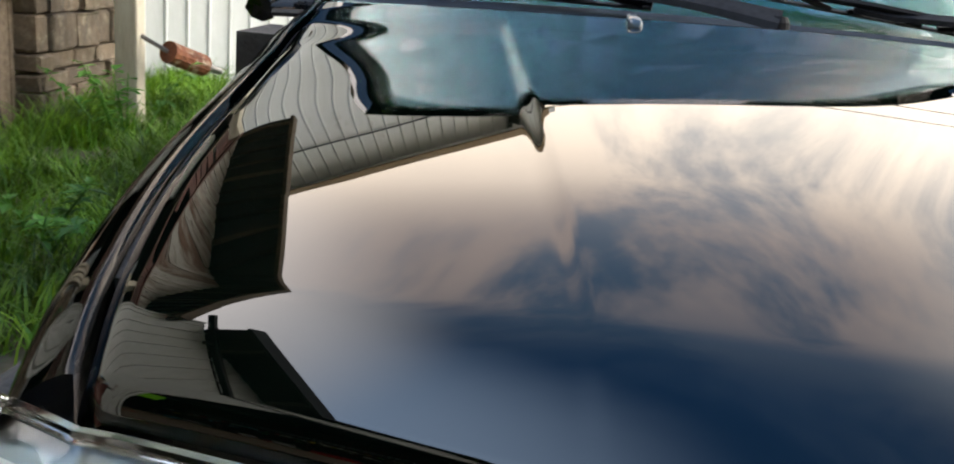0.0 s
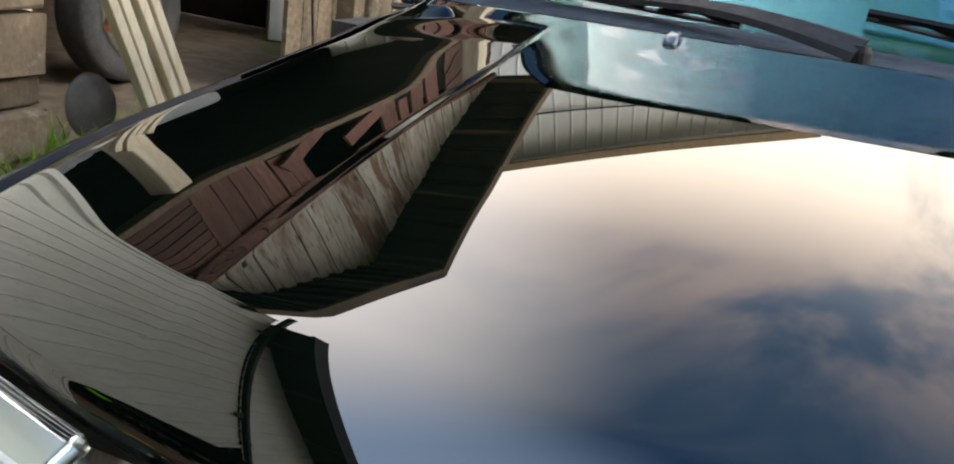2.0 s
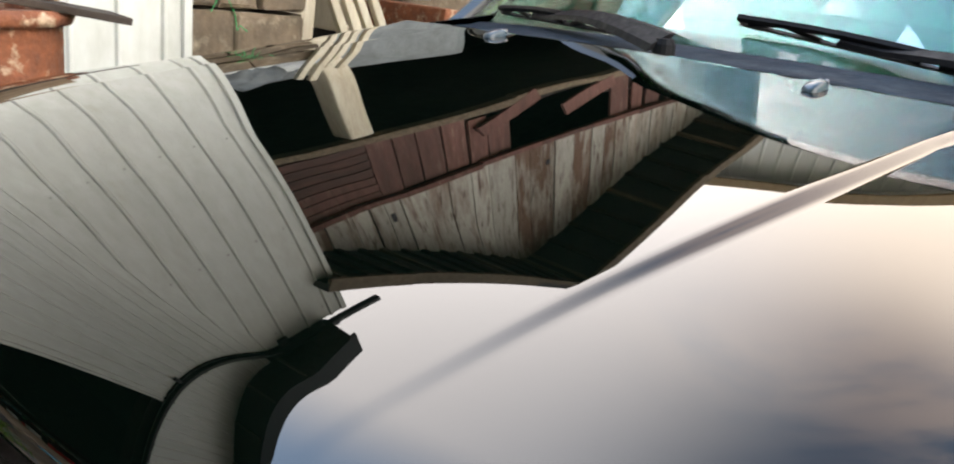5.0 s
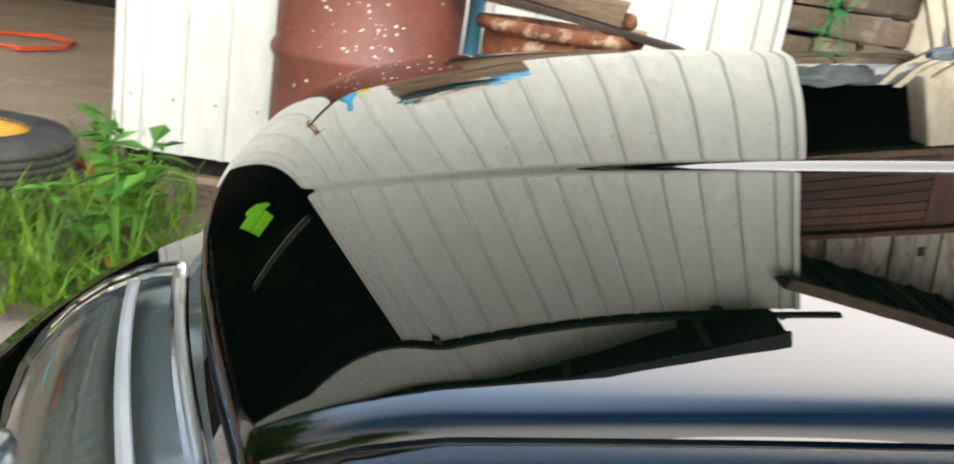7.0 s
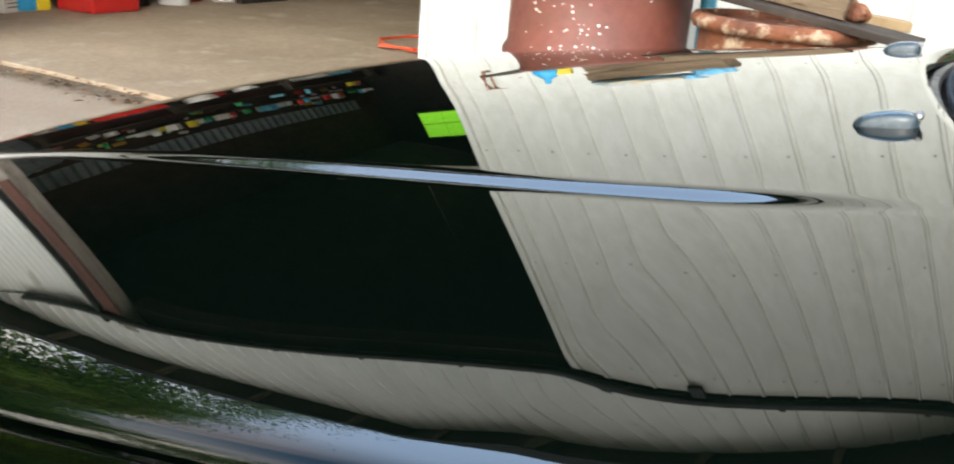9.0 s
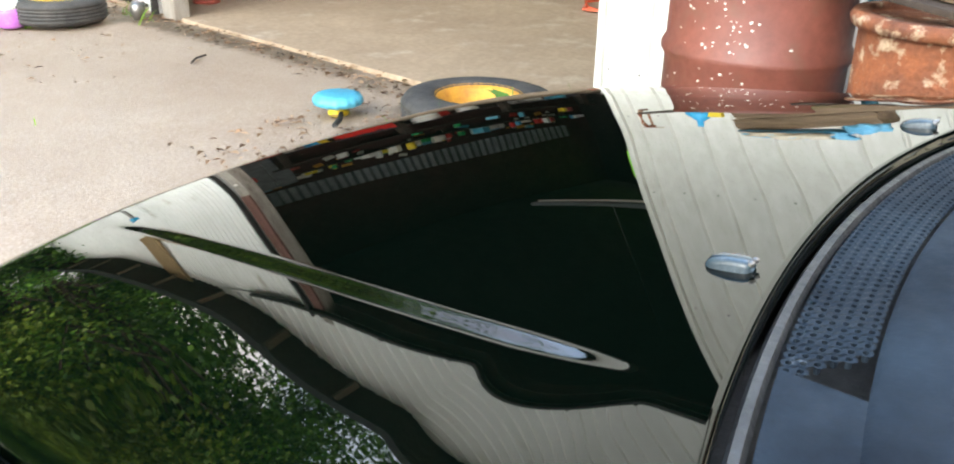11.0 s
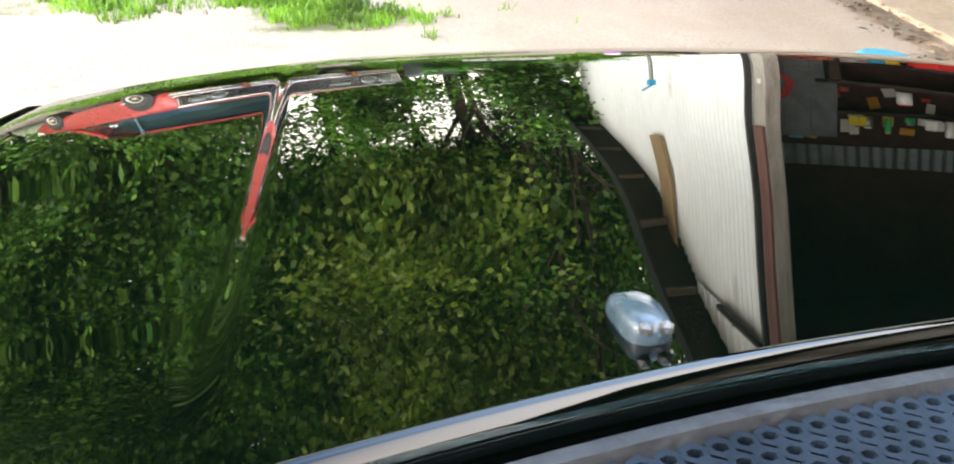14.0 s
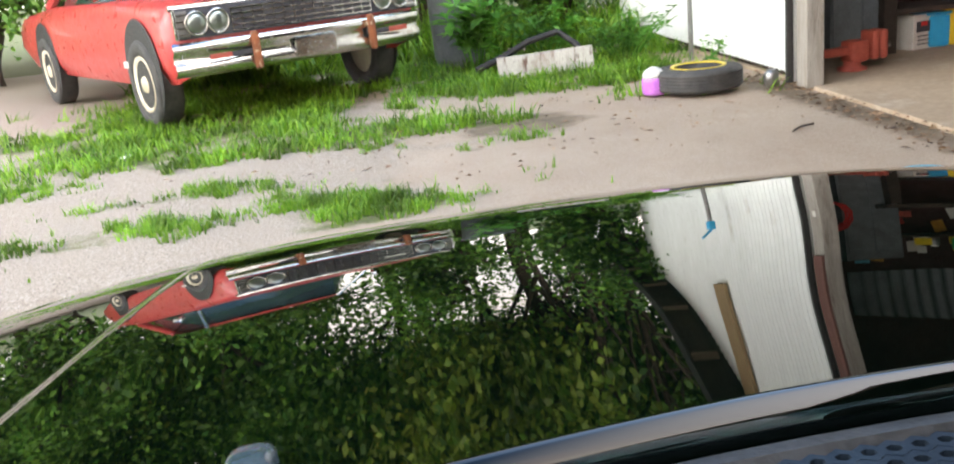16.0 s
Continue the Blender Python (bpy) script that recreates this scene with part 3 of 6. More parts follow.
wall_part("jamb_board", boxbm((0.045, JAMB + 0.29, 1.7), (0.1, 0.13, 3.36), 0.006), M_WHITE2, "white flashing board")
wall_part("jamb_board", boxbm((-0.012, JAMB + 0.09, 2.35), (0.02, 0.14, 1.9), 0.004), M_WOODR, "brown weathered trim board")
wall_part("notice", boxbm((-0.002, JAMB + 0.1, 0.95), (0.006, 0.05, 0.07), 0.002), M_CARD, "small pale notice on the jamb")
wall_part("gutter", boxbm((-0.03, JAMB + 0.218, 1.7), (0.05, 0.03, 3.36), 0.01), M_BLACK, "black downpipe strip")
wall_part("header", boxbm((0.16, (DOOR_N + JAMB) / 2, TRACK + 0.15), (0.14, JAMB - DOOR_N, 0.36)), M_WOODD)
wall_part("floor_slab", boxbm((3.15, (NORTH - 1.5) / 2, -0.012), (6.2, NORTH + 1.4, 0.05), 0.012), M_CONC, "worn concrete garage floor")
GABLE = [(-1.5, 0.0), (-1.5, front_top(-1.5)), (RIDGE_S, RIDGE_Z), (NORTH, front_top(NORTH)), (NORTH, 0.0)]
# inner walls, shade put into their near-black colour
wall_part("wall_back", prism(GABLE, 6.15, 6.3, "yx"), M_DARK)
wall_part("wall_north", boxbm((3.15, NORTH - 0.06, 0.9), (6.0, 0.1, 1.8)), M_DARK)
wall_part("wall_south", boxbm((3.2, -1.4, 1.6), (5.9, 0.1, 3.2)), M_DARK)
# roof: two slopes over a rake overhang with lookouts under it and a dark fascia
for s0, s1 in ((-1.46, RIDGE_S), (NORTH + 0.25, RIDGE_S)):
    z0, z1 = front_top(s0), front_top(s1)
    wall_part("roof_slope", prism([(s0, z0 + 0.05), (s0, z0 + 0.1), (s1, z1 + 0.1), (s1, z1 + 0.05)], -OVER, 6.6, "yx"), M_ROOF, "dark roofing sheet over a rake overhang")
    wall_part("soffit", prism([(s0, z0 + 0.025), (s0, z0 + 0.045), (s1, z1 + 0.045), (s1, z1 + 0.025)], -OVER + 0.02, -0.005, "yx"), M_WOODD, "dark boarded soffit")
    wall_part("fascia", prism([(s0, z0 - 0.05), (s0, z0 + 0.11), (s1, z1 + 0.11), (s1, z1 - 0.05)], -OVER - 0.025, -OVER, "yx"), M_BLACK, "dark fascia board")
    n = int(abs(s1 - s0) / 0.7)
    for k in range(n):
        sk = s0 + (s1 - s0) * (k + 0.5) / n
        wall_part("lookout", boxbm((-OVER / 2, sk, front_top(sk) - 0.01), (OVER - 0.03, 0.045, 0.06)), M_WOODG)
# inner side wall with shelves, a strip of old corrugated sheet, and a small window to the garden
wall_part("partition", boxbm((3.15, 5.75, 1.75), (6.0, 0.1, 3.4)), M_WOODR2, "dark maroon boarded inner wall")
wall_part("wainscot", moved(sheet(wave(-2.4, 2.4, 0.12, 0.016), 1.78, 2.12), Matrix.Translation((3.2, 5.66, 0)) @ Matrix.Rotation(-math.pi / 2, 4, "Z")), M_GREYCLOTH, "strip of old corrugated sheet")
win = wall_part("window", boxbm((6.05, 4.82, 2.98), (0.05, 0.7, 0.95), 0.01), M_WOODD, "small window to the garden")
for k in (4.65, 4.99):
    for z in (2.77, 3.19):
        wall_part("pane", boxbm((6.015, k, z), (0.012, 0.33, 0.4)), M_PANE, "glowing green pane standing in for sunlit foliage", win)

door = thing("sliding_door", "white ribbed steel sliding door hanging open on its track", "door", group="")
door.matrix_basis = G
part("panel", sheet(ribs(DOOR_S, DOOR_N, 0.153, 0.022, 0.014), 0.1, TRACK - 0.02, 0.03), M_WHITE, door)
for y in (DOOR_S + 0.012, DOOR_N - 0.012):
    part("edge_trim", boxbm((0.0, y, TRACK / 2 + 0.04), (0.05, 0.03, TRACK - 0.14), 0.004), M_WHITE, door)
for y in (DOOR_S + 0.42, DOOR_N - 0.42):
    part("hanger", boxbm((-0.03, y, TRACK - 0.045), (0.03, 0.06, 0.07), 0.008), M_BLACK, door, "black steel roller hanger")
for j in range(5):
    for k in range(15):
        y = DOOR_S + 0.153 * (k + 0.5) + 0.045
        if y < DOOR_N - 0.03:
            bm = lathe([(0.0, 0.004), (0.005, 0.0025), (0.006, 0)], 6)
            part("screw", moved(bm, Matrix.Translation((-0.002, y, 0.3 + 0.72 * j)) @ Matrix.Rotation(-math.pi / 2, 4, "Y")), M_STEEL, door)
track = thing("door_track", "black steel door track along the garage eave", "rail", kind="structure")
track.matrix_basis = G
part("rail", boxbm((-0.035, 1.75, TRACK + 0.015), (0.05, 7.1, 0.035), 0.008), M_BLACK, track)
for k in range(10):
    part("bracket", boxbm((-0.02, -1.5 + 0.72 * k, TRACK + 0.04), (0.07, 0.03, 0.02), 0.004), M_BLACK, track)

# ---- the old barn ----
barn = thing("barn", "old timber barn with peeling boards over an open bay", "building", kind="structure")
BX, OUT, PEAK_Y, PEAK_Z, EAVE_N, EAVE_S = 2.726, 0.578, -3.527, 4.192, -1.5, -6.335
RAKE_N, RAKE_S = 0.637, 0.478
DIV, LINTEL = 2.86, 2.25


def rake(y):
    return PEAK_Z - (RAKE_S * (PEAK_Y - y) if y < PEAK_Y else RAKE_N * (y - PEAK_Y))


rnd = random.Random(11)
# pale peeling gable boards, a few of them bare or red
y = -6.28
while y < -1.56:
    w = rnd.uniform(0.11, 0.24)
    bm = boxbm((BX + rnd.uniform(-0.006, 0.006), y + w / 2, (DIV + 3.3) / 2), (0.025, w - rnd.uniform(0.005, 0.012), 3.3 - DIV - rnd.uniform(0, 0.03)), 0.003)
    for v in bm.verts:
        if v.co.z > 3.1:
            v.co.z = rake(v.co.y) - 0.015
    bare = -4.04 < y < -3.8 or rnd.random() < 0.14
    part("board", bm, M_WOODB if bare else M_WOODW, barn, "board flaked to brown wood" if bare else "")
    y += w
for yy, zz, hh in ((-2.42, 3.07, 0.09), (-3.8, 3.1, 0.05), (-5.1, 3.4, 0.06)):
    part("hole", boxbm((BX - 0.014, yy, zz), (0.006, 0.035, hh), 0.002), M_INK, barn, "dark knot hole in a board")
for k in range(9):
    y0, y1 = -6.3 + 0.52 * k, -6.3 + 0.52 * (k + 1)
    part("rail", boxbm((BX - 0.03, (y0 + y1) / 2, DIV - 0.012 + rnd.uniform(-0.012, 0.012)), (0.05, 0.525, 0.05), 0.008), M_WOODR, barn, "weathered red ledge" if k == 0 else "")
# torn red boarding: whole north of the gap, a few boards past it
for y0, w, lo, turn in ((-2.58, 0.18, 0.03, 0.5), (-2.75, 0.16, 0.06, -0.4), (-2.93, 0.18, 0.02, 0.3), (-3.12, 0.18, 0.05, 0), (-3.28, 0.15, 0.1, -0.6), (-3.48, 0.19, 0.14, 0.8),
                        (-4.64, 0.21, 0.08, 1.5), (-4.82, 0.13, 0.16, 0), (-5.05, 0.18, 0.1, -3.0), (-5.30, 0.19, 0.05, 5.0)):
    lo += LINTEL
    part("red_board", moved(boxbm((0, 0, 0), (0.022, w - 0.008, DIV - 0.035 - lo), 0.003), Matrix.Translation((BX + 0.01 + rnd.uniform(-0.012, 0.008), y0 + w / 2, (lo + DIV - 0.035) / 2)) @ Matrix.Rotation(radians(turn), 4, "X")), M_WOODR, barn)
for y0, y1, rows_n in ((-2.476, -1.55, 7), (-6.25, -5.4, 6)):
    h = (DIV - LINTEL - 0.06) / rows_n
    for k in range(rows_n):
        part("clapboard", moved(boxbm((0, 0, 0), (0.02, y1 - y0, h * 1.04), 0.003), Matrix.Translation((BX + 0.004, (y0 + y1) / 2, LINTEL + 0.05 + h * (k + 0.5))) @ Matrix.Rotation(radians(7), 4, "Y") @ Matrix.Rotation(radians(rnd.uniform(-0.8, 0.8)), 4, "X")), M_WOODR if k > 3 else M_CLAP, barn, "dark red horizontal clapboard")
for yy, zz, ang, ln, w in ((-4.16, 2.44, 20, 0.55, 0.14), (-3.42, 2.38, 24, 0.52, 0.12)):
    part("loose_board", moved(boxbm((0, 0, 0), (0.025, ln, w), 0.004), Matrix.Translation((BX - 0.05, yy, zz)) @ Matrix.Rotation(radians(ang), 4, "X")), M_WOODR, barn, "loose hanging board")
# sagging split lintel, in lengths
for y0, y1, z0, z1 in ((-1.55, -2.48, 2.22, 2.25), (-2.46, -3.5, 2.25, 2.28), (-3.48, -4.55, 2.27, 2.3), (-4.5, -5.4, 2.3, 2.33), (-5.38, -6.25, 2.32, 2.31)):
    d_ = Vector((0, y1 - y0, z1 - z0))
    part("lintel", moved(boxbm((0, 0, 0), (0.1, d_.length, rnd.uniform(0.05, 0.075)), 0.012), Matrix.Translation((BX - 0.01, (y0 + y1) / 2, (z0 + z1) / 2)) @ Matrix.Rotation(math.atan2(z0 - z1, abs(y1 - y0)), 4, "X")), M_WOODG, barn, "weathered timber lintel")
part("post", moved(boxbm((0, 0, 0), (0.17, 0.15, 2.2), 0.02), Matrix.Translation((BX + 0.03, -2.34, 1.1)) @ Matrix.Rotation(radians(2.5), 4, "X")), M_PLANK, barn, "rough white barn post")
part("post", boxbm((BX + 0.05, -6.1, 1.1), (0.17, 0.17, 2.2), 0.02), M_WOODD, barn, "rough barn post")
# roof: two slopes with rafters showing under the overhang
for sgn, ye in ((1, EAVE_N), (-1, EAVE_S)):
    ez = rake(ye)
    n = Vector((0, ye - PEAK_Y, ez - PEAK_Z))
    ln, ang = n.length, math.atan2(n.z, abs(n.y)) * (1 if sgn > 0 else -1)
    m = Matrix.Translation((BX - OUT + 2.54, (PEAK_Y + ye) / 2, (PEAK_Z + ez) / 2 + 0.05)) @ Matrix.Rotation(ang, 4, "X")
    part("roof_slope", boxbm((0, 0, 0), (5.1, ln + 0.02, 0.05), 0, m), M_ROOF, barn, "dark sheet roof slope")
    for k in range(4):
        part("barge_board", boxbm((-2.54 + rnd.uniform(-0.008, 0.008), -ln / 2 + ln * (k + 0.5) / 4, -0.03 + rnd.uniform(-0.012, 0.012)), (0.035, ln / 4 + 0.01, 0.1), 0.005, m), M_WOODG, barn, "weathered barge board")
    for k in range(13):
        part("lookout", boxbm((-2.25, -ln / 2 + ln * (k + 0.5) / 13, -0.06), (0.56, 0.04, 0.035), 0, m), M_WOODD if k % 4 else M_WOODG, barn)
# added inner walls and loft floor keep the bay in near-black shade
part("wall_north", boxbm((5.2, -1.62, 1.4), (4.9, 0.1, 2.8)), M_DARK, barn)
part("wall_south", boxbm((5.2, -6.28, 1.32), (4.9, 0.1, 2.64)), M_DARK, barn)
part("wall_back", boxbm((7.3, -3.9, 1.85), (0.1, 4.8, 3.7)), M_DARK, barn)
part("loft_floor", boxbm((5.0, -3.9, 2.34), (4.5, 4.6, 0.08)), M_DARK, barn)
part("inner_beam", boxbm((3.7, -3.6, 0.72), (0.2, 3.9, 0.2), 0.02), M_WOODG, barn, "low grey timber beam")
# stone pier and low foundation
rnd = random.Random(21)


def stones(parent, y0, y1, z1, x0, depth):
    z = 0.0
    while z < z1:
        h = rnd.choice((0.1, 0.16, 0.2))
        yy = y0
        while yy < y1 - 0.02:
            w = min(rnd.uniform(0.16, 0.36), y1 - yy)
            bm = boxbm((x0 + depth / 2 + rnd.uniform(-0.02, 0.02), yy + w / 2, z + h / 2), (depth, w - 0.012, h - 0.012), 0.014)
            for v in bm.verts:
                v.co += Vector([rnd.uniform(-0.006, 0.006) for _ in range(3)])
            part("stone", bm, M_STONE, parent)
            yy += w
        z += h


pier = thing("stone_pier", "pier of rough brown sandstone blocks under the barn", "wall", kind="structure")
stones(pier, -2.11, -1.5, 1.12, 2.33, 0.45)
footing = thing("stone_footing", "low sandstone footing at the barn corner", "wall", kind="structure")
stones(footing, -6.1, -4.6, 0.75, 2.6, 0.4)
hatch = thing("plank_screen", "low screen of upright brown planks with a cable", "screen")
for k in range(6):
    part("plank", boxbm((2.74, -4.95 + 0.155 * k, 0.33), (0.03, 0.148, 0.66), 0.004), M_WOODG, hatch)
part("top_beam", boxbm((2.74, -4.57, 0.72), (0.16, 1.1, 0.14), 0.02), M_WOODG, hatch, "grey log rail")
part("cable", tubebm([(2.64, -4.1, 0.8), (2.65, -4.2, 0.6), (2.69, -4.32, 0.25), (2.62, -4.25, 0.03), (2.6, -3.85, 0.02)], 0.008, 6), M_RUBBER, hatch, "black cable")
wpost = thing("white_post", "white painted timber post at the barn front", "post")
part("shaft", boxbm((2.2, -4.78, 1.15), (0.12, 0.13, 2.3), 0.012), M_PLANK, wpost)

# far white building to the south
south = thing("white_steel_building", "long white ribbed steel building behind the barn", "building", kind="structure")
SW = Matrix.Translation((0.395, -8.2, 0)) @ Matrix.Rotation(radians(35.4), 4, "Z")
TURN = Matrix.Rotation(radians(-90), 4, "Z")
part("wall", moved(sheet(ribs(-0.1, 4.3, 0.16, 0.03, 0.014), 0.0, 4.4), SW @ TURN @ Matrix.Diagonal((1, 1, 1, 1))), M_WHITE2, south)
part("roof", moved(prism([(-0.3, 4.3), (-0.3, 4.38), (3, 5.6), (6.3, 4.38), (6.3, 4.3), (3, 5.5)], -4.5, 0.45), SW @ TURN @ Matrix.Diagonal((1, -1, 1, 1))), M_WHITE2, south, "pale roof with a brown stained eave")
part("eave_trim", boxbm((2.1, 0.3, 4.34), (4.9, 0.04, 0.12), 0.01, SW), M_TAN, south, "brown stained eave trim")
part("conduit", tubebm([SW @ Vector((0.1 + 0.8 * k, 0.05, 3.72 + 0.03 * math.sin(k * 1.3))) for k in range(6)], 0.014, 6), M_INK, south, "thin black conduit")
# dark gable and corner block stand in for the shaded open end
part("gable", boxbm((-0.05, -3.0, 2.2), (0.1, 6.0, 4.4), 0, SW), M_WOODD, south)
part("corner_post", boxbm((-0.2, 0.1, 3.9), (0.3, 0.3, 0.8), 0.01, SW), M_WOODD, south, "dark block standing in for the shaded open corner under the eave")
part("back", boxbm((2.1, -6.0, 2.2), (4.3, 0.1, 4.4), 0, SW), M_WHITE2, south)
part("end", boxbm((4.25, -3.0, 2.2), (0.1, 6.0, 4.4), 0, SW), M_WHITE2, south)


# ---- the dark car whose bonnet fills the view ----
def smooth01(v):
    v = max(0.0, min(1.0, v))
    return v * v * (3 - 2 * v)


FRONT, REAR, EDGE, TAPER, NOSE, NOSE_BOW, CREASE, CREASE_LEAN = -0.185, -1.056, 0.651, 0.196, -0.223, 0.392, 0.3951, 0.0328


def hood_front(x):
    return NOSE - NOSE_BOW * max(0.0, abs(x) - 0.1) ** 2


def hood_edge(y):
    """Half width of the bonnet, drawn in towards the lamps."""
    return EDGE - TAPER * max(0.0, min(y, -0.2) + 0.75) ** 2


def crease(y):
    return CREASE + CREASE_LEAN * (-0.8 - y)


def bump4(t):
    """Cubic spline weight."""
    t = abs(t)
    return (4 - 6 * t * t + 3 * t ** 3) / 6 if t < 1 else (2 - t) ** 3 / 6 if t < 2 else 0.0


# control heights of the bonnet's pressing, over its base shape: a row for each 0.14 m from the centre line, a column for each 0.12 m from the rear
NET = [
    (0.0053, 0.0085, 0.0097, 0.0116, 0.0107, 0.0101, 0.0095, 0.0084, 0.0042, -0.0079, -0.0183),
    (0.0036, 0.0051, 0.0062, 0.0111, 0.0117, 0.0107, 0.0091, 0.0067, 0.0032, -0.0102, -0.0176),
    (-0.0011, 0.0008, 0.0052, 0.0068, 0.0103, 0.0093, 0.0081, 0.0074, 0.0055, -0.0050, -0.0120),
    (-0.0049, -0.0024, 0.0040, 0.0053, 0.0079, 0.0079, 0.0067, 0.0042, 0.0048, 0.0023, -0.0035),
    (-0.0069, -0.0028, 0.0031, 0.0067, 0.0055, 0.0084, 0.0070, 0.0020, 0.0039, 0.0048, 0.0034),
    (-0.0075, -0.0023, 0.0028, 0.0063, 0.0054, 0.0059, 0.0017, -0.0069, -0.0022, 0.0035, 0.0081),
    (-0.0076, -0.0020, 0.0025, 0.0050, 0.0045, 0.0007, -0.0050, -0.0091, -0.0062, 0.0016, 0.0112),
]


def pressing(x, y):
    x, y, z = abs(x), min(max(y, -1.15), -0.1), 0.0
    wy = [bump4((y + 1.23 - 0.12 * j) / 0.12) for j in range(11)]
    for i, row in enumerate(NET):
        wx = bump4((x - 0.14 * i) / 0.14) + (bump4((x + 0.14 * i) / 0.14) if i else 0.0)
        if wx:
            z += wx * sum(c * w for c, w in zip(row, wy))
    return z


def hood_z(x, y):
    u, X = y + 0.7, min(abs(x), 0.8) ** 2
    cub = 0.2002 if u > 0 else 0.2002 * min(0.5, 0.15 + X / 0.5)
    z = 0.8343 - 0.1437 * u - 0.0032 * u * u - cub * u ** 3 - 0.0692 * X - 0.1375 * X * X + 0.0065 * X * u + 0.1127 * X ** 3 + 0.0611 * X * u * u
    if y > -0.5:
        e = y + 0.5
        z += -0.1472 * e * e + 0.6143 * e ** 3 - (0.8509 * X - 1.9449 * X * X) * e * e
    roll = y - FRONT + 0.36 * max(0.0, abs(x) - 0.1) ** 2 + 0.125
    if roll > 0:
        z -= 3.0 * roll * roll
    z += pressing(x, y)
    side = abs(x) - 0.6
    if side > 0:
        z -= 1.1 * side * side
    xc = crease(y)
    deep = 0.0045 * smooth01((-0.22 - y) / 0.55) * smooth01((y + 1.07) / 0.12)
    z -= deep * smooth01((abs(x) - xc + 0.008) / 0.016)
    return z


def hood_rear(x):
    return REAR - 0.34 * x * x


car = thing("dark_car", "glossy black-green car with its polished bonnet closed", "car")


def build_hood():
    xs = [EDGE * (k / 75 - 1) for k in range(151)]
    for s in (-1, 1):
        xs += [s * (CREASE + d) for d in (-0.016, -0.011, -0.008, -0.005, -0.0025, 0, 0.0025, 0.005, 0.008, 0.011, 0.016)]
    xs = sorted(set(round(v, 5) for v in xs))
    ny = 150
    verts, faces = [], []
    for i, c in enumerate(xs):
        a, b = hood_rear(c), hood_front(c * 0.95)
        for j in range(ny + 1):
            y_ = a + (b - a) * j / ny
            # columns follow the crease and the tapering edge
            k, xc = abs(c), crease(y_)
            x = k + xc - CREASE if k < CREASE + 0.02 else xc + 0.02 + (k - CREASE - 0.02) * (hood_edge(y_) - xc - 0.02) / (EDGE - CREASE - 0.02)
            x = math.copysign(x if k > 0.2 else k * (0.2 + xc - CREASE) / 0.2, c)
            e = max(0.0, k - EDGE + 0.014) / 0.014
            verts.append((x, y_, hood_z(x, y_) - 0.006 * e * e))
    n = ny + 1
    for i in range(len(xs) - 1):
        for j in range(ny):
            faces.append((i * n + j, (i + 1) * n + j, (i + 1) * n + j + 1, i * n + j + 1))
    me = bpy.data.meshes.new("hood")
    me.from_pydata(verts, [], faces)
    me.materials.append(M_PAINT)
    me.shade_smooth()
    ob = new("hood", me)
    ob.parent = car
    tagged(ob, "mirror-polished black bonnet with two raised creases")
    bm = bmesh.new()
    bm.from_mesh(me)
    # folded rim all round
    edges = [e for e in bm.edges if e.is_boundary]
    r = bmesh.ops.extrude_edge_only(bm, edges=edges)
    for v in (g for g in r["geom"] if isinstance(g, bmesh.types.BMVert)):
        v.co.z -= 0.022
    bm.to_mesh(me)
    bm.free()
    me.shade_smooth()
    return ob


build_hood()


def fender(s):
    """Wing beside the bonnet: a crest, then the side falling to the sill."""
    prof = ((0.007, -0.03), (0.007, -0.002), (0.012, -0.002), (0.02, -0.006), (0.03, -0.013), (0.04, -0.025), (0.048, -0.042), (0.056, -0.07), (0.062, -0.11), (0.068, -0.18), (0.075, -0.3), (0.075, -0.4), (0.06, -0.48))
    tip = hood_front(EDGE) + 0.01
    ys = [-1.9 + (tip + 1.9) * k / 48 for k in range(49)]
    bm = bmesh.new()
    rows = []
    for y_ in ys:
        yy = max(y_, hood_rear(EDGE))
        rim = hood_edge(yy)
        z0 = hood_z(rim, max(yy, -1.09)) + (0.0 if y_ > -1.1 else -0.13 * (y_ + 1.1))
        rows.append([bm.verts.new((s * (rim + dx), y_, max(0.2, z0 + dz))) for dx, dz in prof])
    for a, b in zip(rows, rows[1:]):
        for k in range(len(prof) - 1):
            bm.faces.new((a[k], a[k + 1], b[k + 1], b[k]))
    bmesh.ops.solidify(bm, geom=bm.faces, thickness=0.004)
    return part("fender", bm, M_PAINT, car, "black-green wing panel", True)


fender(1)
fender(-1)
# dark channel under the shut lines, slam panel at the front
bm = bmesh.new()
box(bm, (0, -0.74, 0.6), (1.2, 0.66, 0.1))
part("engine_bay_tray", bm, M_RUBBER, car)
for s in (-1, 1):
    bm = tubebm([(s * (hood_edge(y_) + 0.0035), y_, hood_z(hood_edge(y_), y_) - 0.019) for y_ in (-1.1 + 0.04 * k for k in range(18))], 0.006, 6)
    part("seal", bm, M_RUBBER, car)

